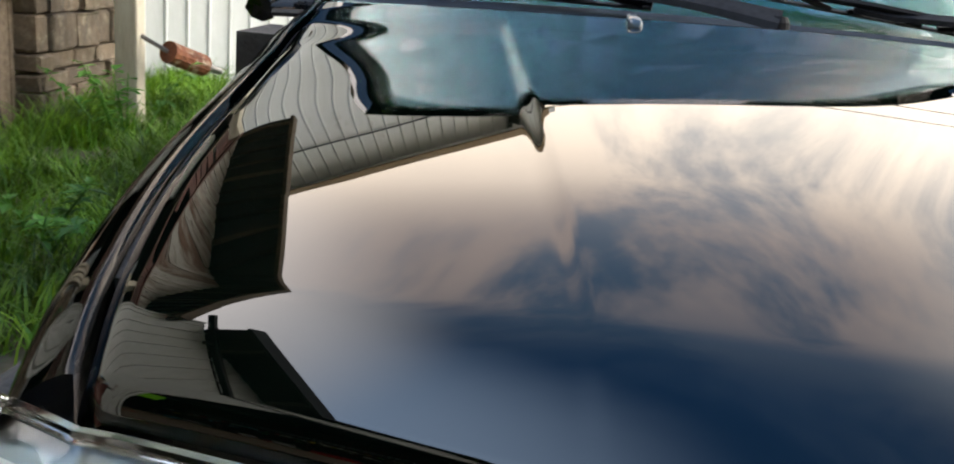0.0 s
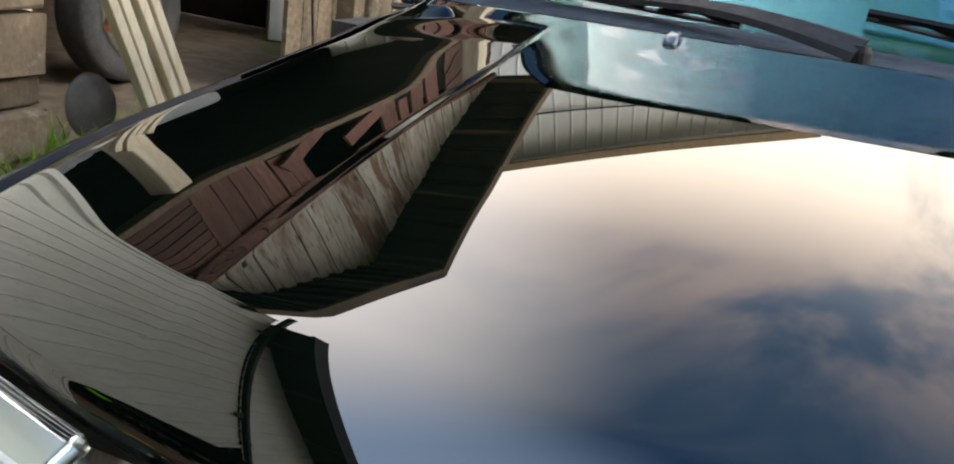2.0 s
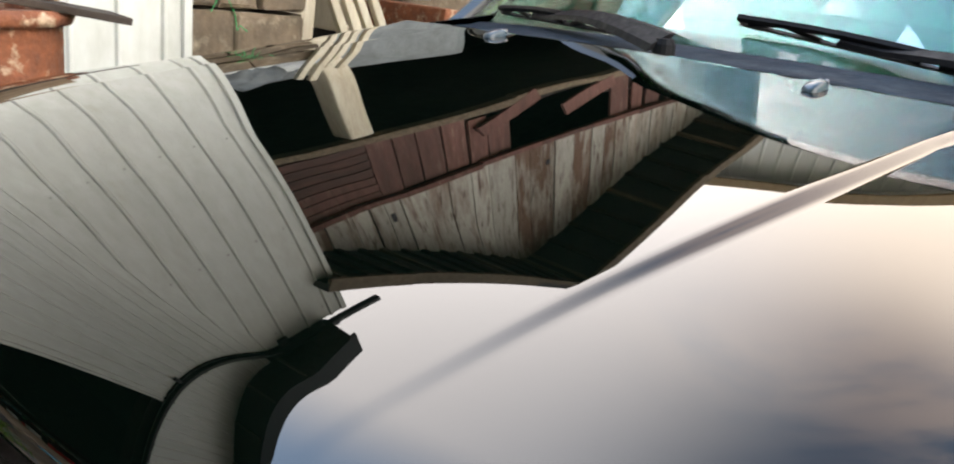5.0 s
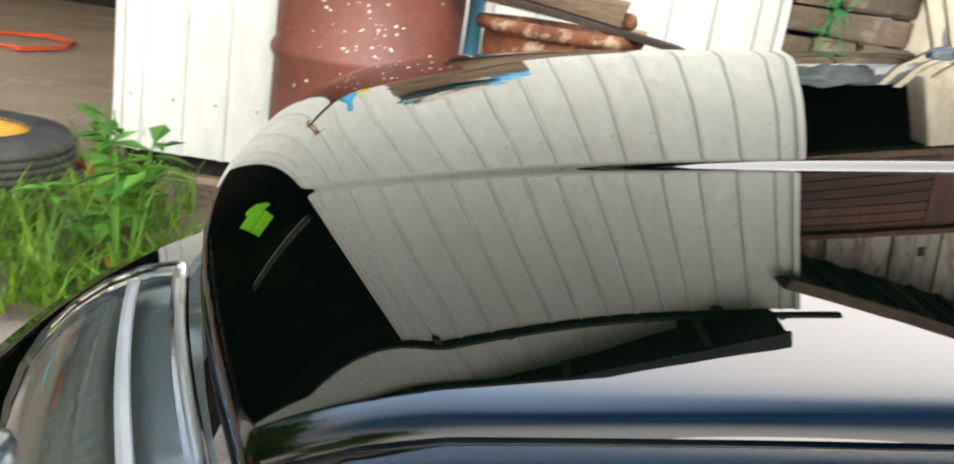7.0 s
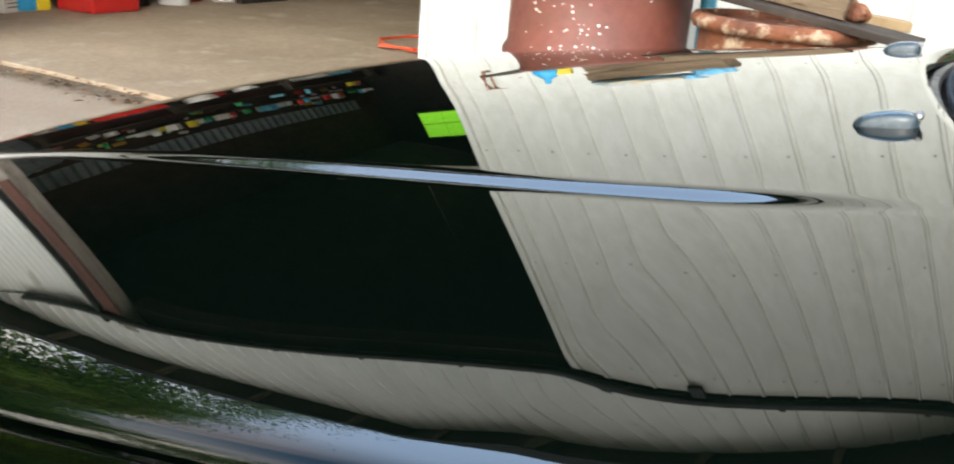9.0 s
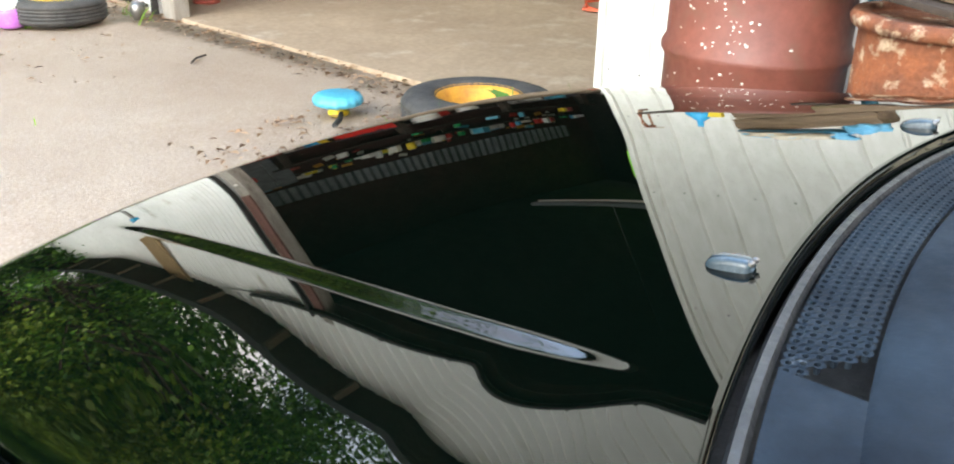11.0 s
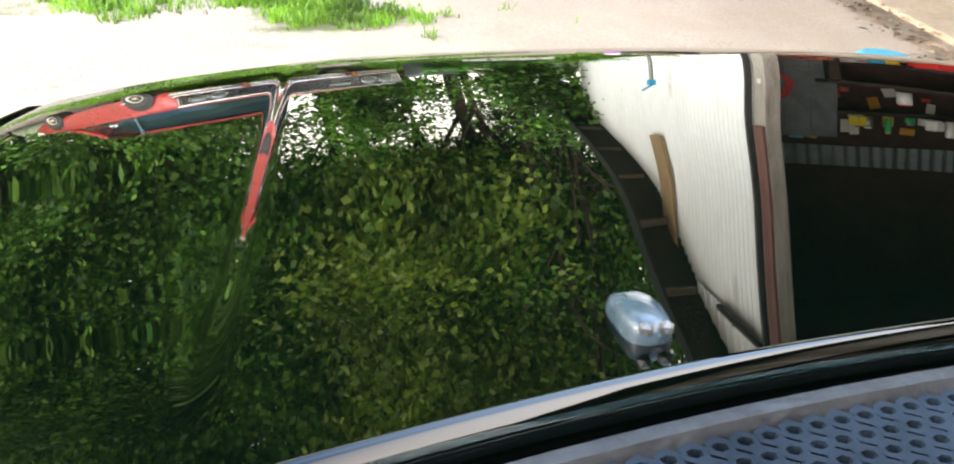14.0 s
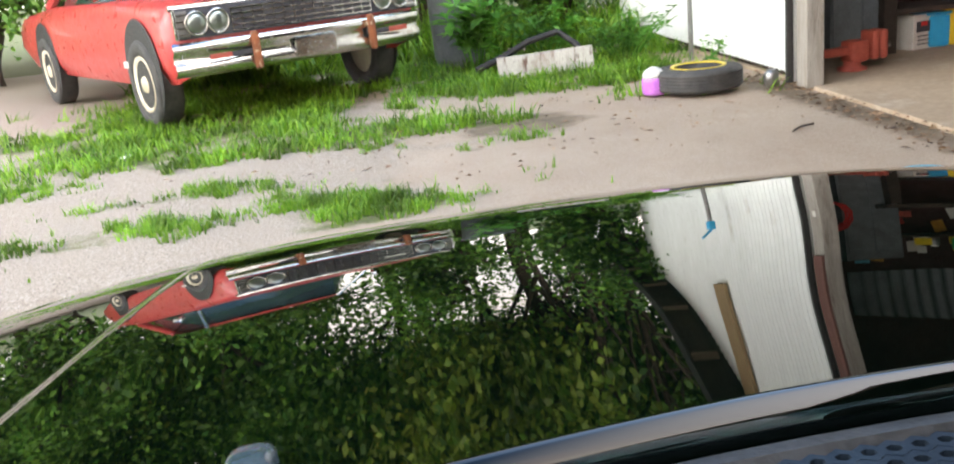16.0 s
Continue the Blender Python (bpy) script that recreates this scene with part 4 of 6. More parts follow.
# front end: bumper, grille, lamps
fb = bmesh.new()
rows = []
for k in range(33):
    x = -0.84 + 1.68 * k / 32
    yb = 0.06 - 0.34 * (abs(x) / 0.84) ** 2.4 
    rows.append([fb.verts.new((x, yb + dy, z)) for dy, z in ((-0.2, 0.45), (-0.05, 0.45), (-0.01, 0.43), (0.0, 0.39), (-0.005, 0.33), (-0.04, 0.27), (-0.16, 0.24))])
for a, b in zip(rows, rows[1:]):
    for k in range(6):
        fb.faces.new((a[k], a[k + 1], b[k + 1], b[k]))
part("bumper", fb, M_PAINT, car, "black front bumper", True)
gr = bmesh.new()
box(gr, (0, -0.225, 0.57), (0.74, 0.05, 0.09))
part("grille", gr, M_RUBBER, car)
for k in range(5):
    part("grille_bar", boxbm((0, -0.196, 0.535 + 0.018 * k), (0.72, 0.015, 0.008), 0.003), M_TRIM, car)


def lamp_pt(x, v, out=0.0, s=1):
    """Lamp surface under the bonnet's lip: v runs from the top edge, 0, to the lower edge, 1."""
    top = hood_z(min(x, hood_edge(hood_front(x))), hood_front(x)) - 0.022 - 1.2 * max(0.0, x - 0.58) ** 2
    return Vector((s * x, hood_front(s * x) + 0.012 + 0.125 * math.sin(v * 1.45) - 0.02 * v * v + out * 0.6, top - 0.012 * v - 0.155 * v ** 1.7 + out * 0.8))


def headlight(s):
    """Wide lamp wrapping the corner: bright frame, reflector, fluted clear lens."""
    reach = 0.665
    xs_ = [0.385 + (reach - 0.385) * k / 46 for k in range(47)]

    def skin(out, v0, v1, flute=0.0):
        bm = bmesh.new()
        rows_ = []
        for k, x in enumerate(xs_):
            rows_.append([bm.verts.new(lamp_pt(x, v0 + (v1 - v0) * j / 10, out + (flute if k % 2 and 0 < j < 10 else 0), s)) for j in range(11)])
        for a, b in zip(rows_, rows_[1:]):
            for j in range(10):
                bm.faces.new((a[j], a[j + 1], b[j + 1], b[j]))
        return bm

    def line(v, r, out=0.0):
        return tubebm([lamp_pt(x, v, out, s) for x in xs_], r, 6)
    ob = part("headlight", skin(-0.03, 0.02, 0.98, 0.0025), M_REFLECT, car, "clear wide headlight with fluted glass", True)
    part("lens", skin(0.0, 0.0, 1.0), M_LENS, ob, "clear glass cover", True)
    part("lens_flutes", skin(-0.008, 0.22, 0.95, 0.004), M_LENS, ob, "vertical flutes in the lens")
    part("lens_rim", line(0.0, 0.005), M_LENS, ob)
    part("bezel", line(0.17, 0.004, -0.006), M_WPLA, ob, "pale inner bezel line")
    part("bezel", line(1.0, 0.007), M_TRIM, ob, "dark lower bezel")
    for xe in (0.385, reach):
        part("lamp_end", tubebm([lamp_pt(xe, k / 8, 0, s) for k in range(9)], 0.006, 6), M_LENS, ob)
    bm = lathe([(0.0, -0.03), (0.035, -0.022), (0.058, 0.0), (0.06, 0.012), (0.054, 0.012)], 20)
    part("bulb_bowl", moved(bm, Matrix.Translation((s * 0.5, -0.185, 0.575)) @ Matrix.Rotation(-math.pi / 2, 4, "X")), M_REFLECT, ob, "round reflector bowl")
    return ob


headlight(1)
headlight(-1)

# washer nozzles
def nozzle(x):
    y0 = -1.035
    z0 = hood_z(x, y0)
    bm = bmesh.new()
    rows_ = []
    for k in range(15):
        f = -1 + 2 * k / 14
        e = max(0.0, 1 - abs(f) ** 4) ** 0.5
        wv, hv = 0.0095 * (0.35 + 0.65 * e), 0.011 * (0.3 + 0.7 * e) * (1 - 0.25 * max(0.0, f))
        yy = y0 + 0.019 * f
        rows_.append([bm.verts.new((x + wv * (1 if math.cos(a) > 0 else -1) * abs(math.cos(a)) ** 0.6, yy, hood_z(x, yy) + hv * abs(math.sin(a)) ** 0.6 - 0.001)) for a in (math.pi * j / 12 for j in range(13))])
    for a, b in zip(rows_, rows_[1:]):
        for j in range(12):
            bm.faces.new((a[j], a[j + 1], b[j + 1], b[j]))
    bm.faces.new(rows_[0])
    bm.faces.new(rows_[-1])
    ob = part("washer_nozzle", bm, M_NOZZLE, car, "grey plastic washer nozzle", True)
    for dx in (-0.004, 0.004):
        j = bmesh.new()
        bmesh.ops.create_icosphere(j, subdivisions=1, radius=0.003)
        part("jet", moved(j, Matrix.Translation((x + dx, y0 - 0.0175, z0 + 0.009))), M_STEEL, ob)


nozzle(0.246)
nozzle(-0.242)

# cowl with a punched vent strip
WB_Y, WB_Z = -1.25, 0.875


def cowl_z(x, y_):
    return 0.88 - 0.05 * abs(x) ** 2 + 0.08 * max(0.0, -1.165 - y_)


def vent_material():
    m = mat("punched_cowl_plastic", (0.05, 0.058, 0.068), 0.5, color2=(0.12, 0.135, 0.15), scale=10, bump=0.08, bump_scale=200)
    return m


M_COWL = mat("dusty_grey_cowl", (0.008, 0.012, 0.018), 0.72, color2=(0.02, 0.03, 0.042), scale=7, color3=(0.12, 0.14, 0.16), spread3=(0.72, 0.8), scale3=26, bump=0.12, bump_scale=150, ior=1.18)
cb = bmesh.new()
# vent band: a lattice with real holes
PIT = 0.0095
y_bands = [-1.105, -1.165]
nx_, ny_ = 147, 6
grid = {}
for i in range(nx_):
    for j in range(ny_):
        xo = -0.7 + (i + 0.5 * (j % 2)) * PIT
        if xo < -0.345 + 0.01 * j:
            continue
        yo = -1.076 - 0.34 * xo * xo - 0.0086 * (j + 0.5)
        ringv = []
        outer = []
        for k in range(6):
            a = math.pi / 6 + k * math.pi / 3
            outer.append(cb.verts.new((xo + PIT / 1.732 * math.cos(a), yo + PIT / 1.732 * math.sin(a), cowl_z(xo, yo))))
            ringv.append(cb.verts.new((xo + PIT * 0.33 * math.cos(a), yo + PIT * 0.24 * math.sin(a), cowl_z(xo, yo))))
        low = [cb.verts.new(v.co + Vector((0, 0, -0.006))) for v in ringv]
        for k in range(6):
            q = (k + 1) % 6
            cb.faces.new((outer[k], outer[q], ringv[q], ringv[k]))
            cb.faces.new((ringv[k], ringv[q], low[q], low[k]))
part("cowl_vent", cb, M_COWL, car, "grey cowl vent with rows of round holes")
cb = bmesh.new()
rows_ = []
for k in range(61):
    x = -0.74 + 1.48 * k / 60
    yr = -0.34 * x * x
    rows_.append([cb.verts.new((x, yr + yy, cowl_z(x, yr * 0.0 + yy) + dz)) for yy, dz in ((-1.131, 0.0), (-1.136, 0.004), (-1.18, 0.006), (-1.24, 0.007), (-1.262, 0.01), (-1.27, 0.006), (-1.29, 0.0))])
for a, b in zip(rows_, rows_[1:]):
    for k in range(6):
        cb.faces.new((a[k], a[k + 1], b[k + 1], b[k]))
for k in range(20):
    xa, xb = -0.73 + 0.0195 * k, -0.73 + 0.0195 * (k + 1)
    cb.faces.new([cb.verts.new((x, y_ - 0.34 * x * x, cowl_z(x, y_))) for x, y_ in ((xa, -1.076), (xb, -1.076), (xb, -1.132), (xa, -1.132))])
bmesh.ops.remove_doubles(cb, verts=cb.verts, dist=1e-4)
part("cowl_panel", cb, M_COWL, car, "dusty grey plastic scuttle panel", True)
cb = bmesh.new()
box(cb, (0, -1.17, 0.79), (1.46, 0.2, 0.08))
part("cowl_trough", cb, M_RUBBER, car)
cb = bmesh.new()
tube(cb, [(-0.72 + 1.44 * k / 40, -1.066 - 0.34 * (-0.72 + 1.44 * k / 40) ** 2, cowl_z(-0.72 + 1.44 * k / 40, -1.1) - 0.006) for k in range(41)], 0.006, 6)
part("hood_seal", cb, M_RUBBER, car)

# windscreen, pillars, cabin
def screen_pt(x, f):
    y0 = -1.275 - 0.30 * abs(x) ** 2.2
    return Vector((x * (1 - 0.03 * f), y0 - 0.7 * f + 0.04 * f * f, 0.872 - 0.05 * x * x + (0.545 - 0.05 * x * x) * f))


bm = bmesh.new()
rows_ = [[bm.verts.new(screen_pt(-0.76 + 1.52 * i / 24, j / 12)) for j in range(13)] for i in range(25)]
for a, b in zip(rows_, rows_[1:]):
    for j in range(12):
        bm.faces.new((a[j], a[j + 1], b[j + 1], b[j]))
bmesh.ops.solidify(bm, geom=bm.faces, thickness=0.004)
ws = part("windshield", bm, M_GLASS, car, "green tinted windscreen", True)
ws.visible_shadow = False
for s in (-1, 1):
    part("pillar", tubebm([screen_pt(s * 0.785, f / 8) for f in range(9)], 0.026, 8), M_PAINT, car, "black windscreen pillar")
bm = bmesh.new()
rows_ = []
for i in range(25):
    x = -0.78 + 1.56 * i / 24
    rows_.append([bm.verts.new((x, -1.95 - 0.2 * abs(x) ** 2.2 - 2.0 * j / 10, 1.425 + 0.04 * math.sin(math.pi * (j / 10)) - 0.07 * (abs(x) / 0.78) ** 2.5)) for j in range(11)])
for a, b in zip(rows_, rows_[1:]):
    for j in range(10):
        bm.faces.new((a[j], a[j + 1], b[j + 1], b[j]))
bmesh.ops.solidify(bm, geom=bm.faces, thickness=0.02)
part("roof", bm, M_PAINT, car, "black roof panel", True)
bm = bmesh.new()
box(bm, (0, -3.4, 0.62), (1.62, 2.9, 0.62), None, 0.12)
part("rear_body", bm, M_PAINT, car, "black rear body", True)
bm = bmesh.new()
box(bm, (0, -3.05, 1.13), (1.5, 1.9, 0.5), None, 0.06, 0.93)
part("cabin", bm, M_RUBBER, car, "dark cabin behind the glass")
part("dashboard", boxbm((0, -1.72, 0.83), (1.36, 0.5, 0.12), 0.04), M_DASH, car, "dark green dashboard")
for s in (-1, 1):
    mr = bmesh.new()
    bmesh.ops.create_uvsphere(mr, u_segments=20, v_segments=12, radius=1)
    ob = part("side_mirror", moved(mr, Matrix.Translation((s * 0.93, -1.72, 1.0)) @ Matrix.Diagonal((0.115, 0.07, 0.075, 1))), M_PAINT, car, "black side mirror", True)
    part("mirror_stalk", boxbm((s * 0.82, -1.72, 0.96), (0.12, 0.05, 0.04), 0.01), M_RUBBER, ob)


def wheel(parent, x, y_, r, wd, rim_mat, side, rim_label=""):
    tyre = lathe([(r * 0.62, -wd / 2 * 0.8), (r * 0.8, -wd / 2), (r * 0.95, -wd / 2 * 0.92), (r, -wd / 2 * 0.7), (r, wd / 2 * 0.7), (r * 0.95, wd / 2 * 0.92), (r * 0.8, wd / 2), (r * 0.62, wd / 2 * 0.8)], 36, True, "x")
    ob = part("wheel", moved(tyre, Matrix.Translation((x, y_, r))), M_TYRE, parent, "", True)
    rim = lathe([(0.0, 0.02), (r * 0.16, 0.022), (r * 0.2, 0.0), (r * 0.42, -0.02), (r * 0.56, 0.012), (r * 0.63, 0.02), (r * 0.64, -wd * 0.6)], 30, False, "x")
    if side < 0:
        bmesh.ops.scale(rim, vec=(-1, 1, 1), verts=rim.verts)
    part("rim", moved(rim, Matrix.Translation((x + side * wd * 0.36, y_, r))), rim_mat, ob, rim_label, True)
    return ob


for s in (-1, 1):
    wheel(car, s * 0.72, -0.62, 0.29, 0.19, M_STEEL, s)
    wheel(car, s * 0.72, -3.2, 0.29, 0.19, M_STEEL, s)


def wiper(pivot, tip, name="wiper"):
    p, t_ = Vector(pivot), Vector(tip)
    d = (t_ - p)
    side = d.cross(Vector((0, 0.55, 0.8))).normalized()
    up = Vector((0, 0.55, 0.83))
    bm = lathe([(0.0, 0.022), (0.012, 0.022), (0.016, 0.014), (0.017, 0.0)], 16)
    ob = part(name, moved(bm, Matrix.Translation(p + Vector((0, 0, -0.006)))), M_WIPER, car, "black windscreen wiper")
    bm = bmesh.new()
    n = 14
    prev = None
    for k in range(n + 1):
        f = k / n
        c = p + d * 0.72 * f + up * (0.012 + 0.02 * math.sin(math.pi * min(1, f * 1.15)))
        w = 0.019 * (1 - f) + 0.007
        cur = [bm.verts.new(c + side * w), bm.verts.new(c + side * w * 0.6 + up * 0.006), bm.verts.new(c - side * w * 0.6 + up * 0.006), bm.verts.new(c - side * w), bm.verts.new(c - up * 0.004)]
        if prev:
            for q in range(5):
                bm.faces.new((prev[q], prev[(q + 1) % 5], cur[(q + 1) % 5], cur[q]))
        else:
            bm.faces.new(cur)
        prev = cur
    bm.faces.new(prev)
    part("wiper_arm", bm, M_WIPER, ob)
    b0, b1 = p + d * 0.28 + side * 0.012, t_ + side * 0.0
    bm = bmesh.new()
    tube(bm, [b0 + (b1 - b0) * k / 10 + up * (0.012 + 0.01 * math.sin(math.pi * k / 10)) for k in range(11)], 0.0065, 6)
    for a in (0.0, 0.33, 0.66):
        s0, s1 = b0 + (b1 - b0) * (a + 0.03), b0 + (b1 - b0) * (a + 0.3)
        tube(bm, [s0 + up * 0.004, (s0 + s1) / 2 + up * 0.017, s1 + up * 0.004], 0.005, 5)
    part("wiper_frame", bm, M_WIPER, ob)
    bm = bmesh.new()
    tube(bm, [b0 + (b1 - b0) * k / 6 + up * 0.002 for k in range(7)], 0.0035, 4)
    part("wiper_rubber", bm, M_RUBBER, ob)


wiper((0.034, -1.15, 0.893), screen_pt(0.6, 0.07) + Vector((0, 0.01, 0.008)))
wiper((-0.56, -1.3, 0.872), screen_pt(0.03, 0.1) + Vector((0, 0.01, 0.008)))


# ---- drums and what lies on them ----
def drum(at_, r, h, material, label, name="steel_drum", open_top=False):
    prof = [(0.0, 0.01), (r * 0.96, 0.01), (r, 0.0), (r + 0.008, 0.012), (r, 0.03)]
    for b0 in (0.34, 0.66):
        prof += [(r, h * b0 - 0.03), (r + 0.013, h * b0 - 0.008), (r + 0.013, h * b0 + 0.008), (r, h * b0 + 0.03)]
    prof += [(r, h - 0.03), (r + 0.009, h - 0.012), (r + 0.006, h)]
    prof += [(r - 0.006, h), (r - 0.008, h - 0.02), (0.0, h - 0.022)]
    th = thing(name, label, "drum", at_)
    part("shell", lathe(prof, 56), material, th, "", True)
    return th


red = drum((1.79, -0.2, 0), 0.268, 0.93, M_DRUM, "red-brown steel drum flecked with white paint")
rnd = random.Random(5)
bm = bmesh.new()
for k in range(230):
    a = math.pi + rnd.gauss(0.1, 0.42)
    z = rnd.uniform(0.1, 0.92)
    rr = 0.2695
    c = Vector((rr * math.cos(a), rr * math.sin(a), z))
    t1, t2 = Vector((-math.sin(a), math.cos(a), 0)), Vector((0, 0, 1))
    s = rnd.uniform(0.0015, 0.006)
    n = 6
    vs = [bm.verts.new(c + t1 * s * rnd.uniform(0.6, 1.3) * math.cos(6.283 * q / n) + t2 * s * rnd.uniform(0.5, 1.1) * math.sin(6.283 * q / n)) for q in range(n)]
    bm.faces.new(vs)
tagged(part("paint_flecks", bm, M_FLECK, red, "spattered white paint flecks"), kind="stuff")
rusty = drum((1.695, -0.74, 0), 0.215, 0.79, M_RUST, "rusted steel barrel with a thick rolled rim", "rusty_barrel")
part("rim_band", lathe([(0.2, 0.75), (0.235, 0.755), (0.243, 0.775), (0.235, 0.79), (0.2, 0.792)], 48, True), M_RUST, rusty, "flaking rolled rim", True)
pipe = thing("blue_grey_pipe", "pale grey plastic pipe standing between the drums", "pipe")
part("pipe_shaft", tubebm([(1.855, -0.505, 0.0), (1.855, -0.505, 0.86)], 0.024, 12), M_CYAN, pipe)


TOP = Vector((0.085, -0.115, -0.04))


def plank(name, a, b, w, th, material, label, cat="board", bevel=0.004):
    a, b = Vector(a), Vector(b)
    d = b - a
    ob = thing(name, label, cat)
    m = Matrix.Translation((a + b) / 2) @ d.to_track_quat("X", "Z").to_matrix().to_4x4()
    part("board_body", boxbm((0, 0, 0), (d.length, w, th), bevel, m), material, ob)
    return ob


plank("dark_board", (1.765, 0.17, 0.942), (1.585, -1.07, 0.775), 0.2, 0.018, M_WOODD, "thin dark board laid across the drums")
plank("mossy_board", (1.865, -0.415, 0.845), (1.985, -1.04, 0.785), 0.1, 0.028, M_TAN, "mossy weathered batten on the rusty barrel")
rnd = random.Random(8)


def timber(label, cy, cz, size, seed):
    """A squared old timber with worn, split faces, lying along the drums."""
    ob = thing("timber_block", label, "timber", TOP)
    bm = bmesh.new()
    nx, ny = 5, 26
    secs = []
    for k in range(ny + 1):
        f = k / ny - 0.5
        ring_ = []
        for q in range(4 * nx):
            side, u = divmod(q, nx)
            u = u / nx - 0.5
            x, z = ((u, -0.5), (0.5, u), (-u, 0.5), (-0.5, -u))[side]
            n = noise.noise(Vector((x * 6 + seed, f * 3, z * 6))) * 0.05 + noise.noise(Vector((x * 22, f * 7 + seed, z * 22))) * 0.035
            k2 = 0.96 + n - (0.05 if abs(x) > 0.45 and abs(z) > 0.45 else 0)
            ring_.append(bm.verts.new((x * size[0] * k2, f * size[1] + 0.02 * noise.noise(Vector((x * 9, seed, z * 9))) * (1 if abs(f) > 0.45 else 0), z * size[2] * k2)))
        secs.append(ring_)
    m = 4 * nx
    for a, b in zip(secs, secs[1:]):
        for q in range(m):
            bm.faces.new((a[q], a[(q + 1) % m], b[(q + 1) % m], b[q]))
    bm.faces.new(secs[0])
    bm.faces.new(secs[-1])
    part("block", moved(bm, Matrix.Translation((1.6, cy, cz)) @ Matrix.Rotation(radians(7.7), 4, "X") @ Matrix.Rotation(radians(-5), 4, "Z")), M_TIMBER, ob)


timber("long weathered timber lying on the drum board", -0.42, 0.935, (0.15, 0.74, 0.075), 1.3)
timber("split weathered timber block with a mossy end", -0.27, 1.035, (0.13, 0.42, 0.09), 4.1)
nub = thing("rusty_chain", "small lump of rusted chain on the boards", "chain", TOP)
bm = bmesh.new()
for k in range(5):
    r_ = bmesh.ops.create_icosphere(bm, subdivisions=2, radius=0.02)
    for v in r_["verts"]:
        v.co += Vector((0.015 * math.cos(k * 1.9), 0.03 * (k / 4 - 0.5), 0.01 * (k % 2))) + Vector([rnd.uniform(-0.002, 0.002) for _ in range(3)])
part("chain_lump", moved(bm, Matrix.Translation((1.56, -0.8, 0.865))), M_RUST, nub, "", True)


def cloth(name, at_, sx, sy, sz, material, label, seed, rz=0, base=(0, 0, 0)):
    rnd_ = random.Random(seed)
    bm = bmesh.new()
    bmesh.ops.create_icosphere(bm, subdivisions=4, radius=1)
    for v in bm.verts:
        n = noise.noise(v.co * 1.7 + Vector((seed, 0, 0))) * 0.45 + noise.noise(v.co * 5 + Vector((0, seed, 0))) * 0.16
        v.co *= 1 + n
        v.co.z = max(v.co.z, -0.55)
    ob = thing(name, label, "cloth", base)
    part("folds", moved(bm, Matrix.Translation(at_) @ Matrix.Rotation(radians(rz), 4, "Z") @ Matrix.Diagonal((sx, sy, sz, 1))), material, ob, "", True)
    return ob


cloth("blue_cloth", (1.57, -0.42, 1.07), 0.05, 0.06, 0.035, M_BLUE, "crumpled pale blue cloth on the timber", 4, 0, TOP)
cloth("blue_cloth", (1.57, -0.23, 1.11), 0.075, 0.16, 0.032, M_BLUE, "crumpled pale blue cloth on the timber", 7, 8, TOP)
cloth("rope_coil", (1.53, -0.21, 1.115), 0.065, 0.13, 0.026, M_PLANK, "frayed tan rope bundle on the cloth", 12, 0, TOP)
fun = thing("blue_funnel", "bright blue plastic funnel on the drum board", "funnel", TOP)
part("cone", moved(lathe([(0.012, 0), (0.014, 0.05), (0.055, 0.11), (0.058, 0.15), (0.054, 0.15), (0.05, 0.112), (0.008, 0.05)], 24), Matrix.Translation((1.62, 0.1, 1.085)) @ Matrix.Rotation(radians(-8), 4, "X") @ Matrix.Diagonal((0.85, 0.85, -0.8, 1))), M_BLUEP, fun, "", True)
tape = thing("tape_measure", "small yellow tape measure beside the funnel", "tool", TOP)
part("case", boxbm((1.61, 0.03, 0.99), (0.03, 0.055, 0.05), 0.01), M_YEL, tape)
clamp = thing("clamp", "rusty C-clamp gripping the drum board", "tool", TOP)
bm = bmesh.new()
tube(bm, [(1.64, 0.29, 0.95), (1.6, 0.29, 0.95), (1.585, 0.29, 0.99), (1.585, 0.29, 1.06), (1.6, 0.29, 1.09), (1.65, 0.29, 1.09)], 0.008, 8)
tube(bm, [(1.64, 0.29, 1.1), (1.64, 0.29, 0.99)], 0.005, 6)
tube(bm, [(1.64, 0.25, 1.1), (1.64, 0.33, 1.1)], 0.003, 6)
part("frame_and_screw", bm, M_RUST, clamp)

# leaning white planks and tarpaulin before the barn
for k, (dy, dx, top) in enumerate(((0.0, 0.0, 1.45), (-0.075, 0.03, 1.5), (-0.15, 0.0, 1.38), (-0.225, 0.02, 1.42))):
    tagged(plank("white_plank", (2.16 + dx, -2.52 + dy, 0.0), (2.36 + dx, -1.95 + dy, top), 0.065, 0.03, M_PLANK, "pale painted plank leaning against the barn", "plank"), group="leaning planks")
cloth("tarpaulin", (2.58, -1.82, 1.27), 0.13, 0.2, 0.2, M_GREYCLOTH, "grey tarpaulin bundle on the stone pier", 21)
bm = sheet(wave(-0.35, 0.35, 0.08, 0.012), 0, 0.5)
crr = thing("corrugated_offcut", "bent offcut of white corrugated sheet on the pier", "sheet")
part("sheet_piece", moved(bm, Matrix.Translation((2.42, -1.9, 1.22)) @ Matrix.Rotation(radians(62), 4, "Y")), M_WHITE2, crr)
twine = thing("green_twine", "tangle of thin green twine on the stones", "twine")
bm = bmesh.new()
rnd = random.Random(31)
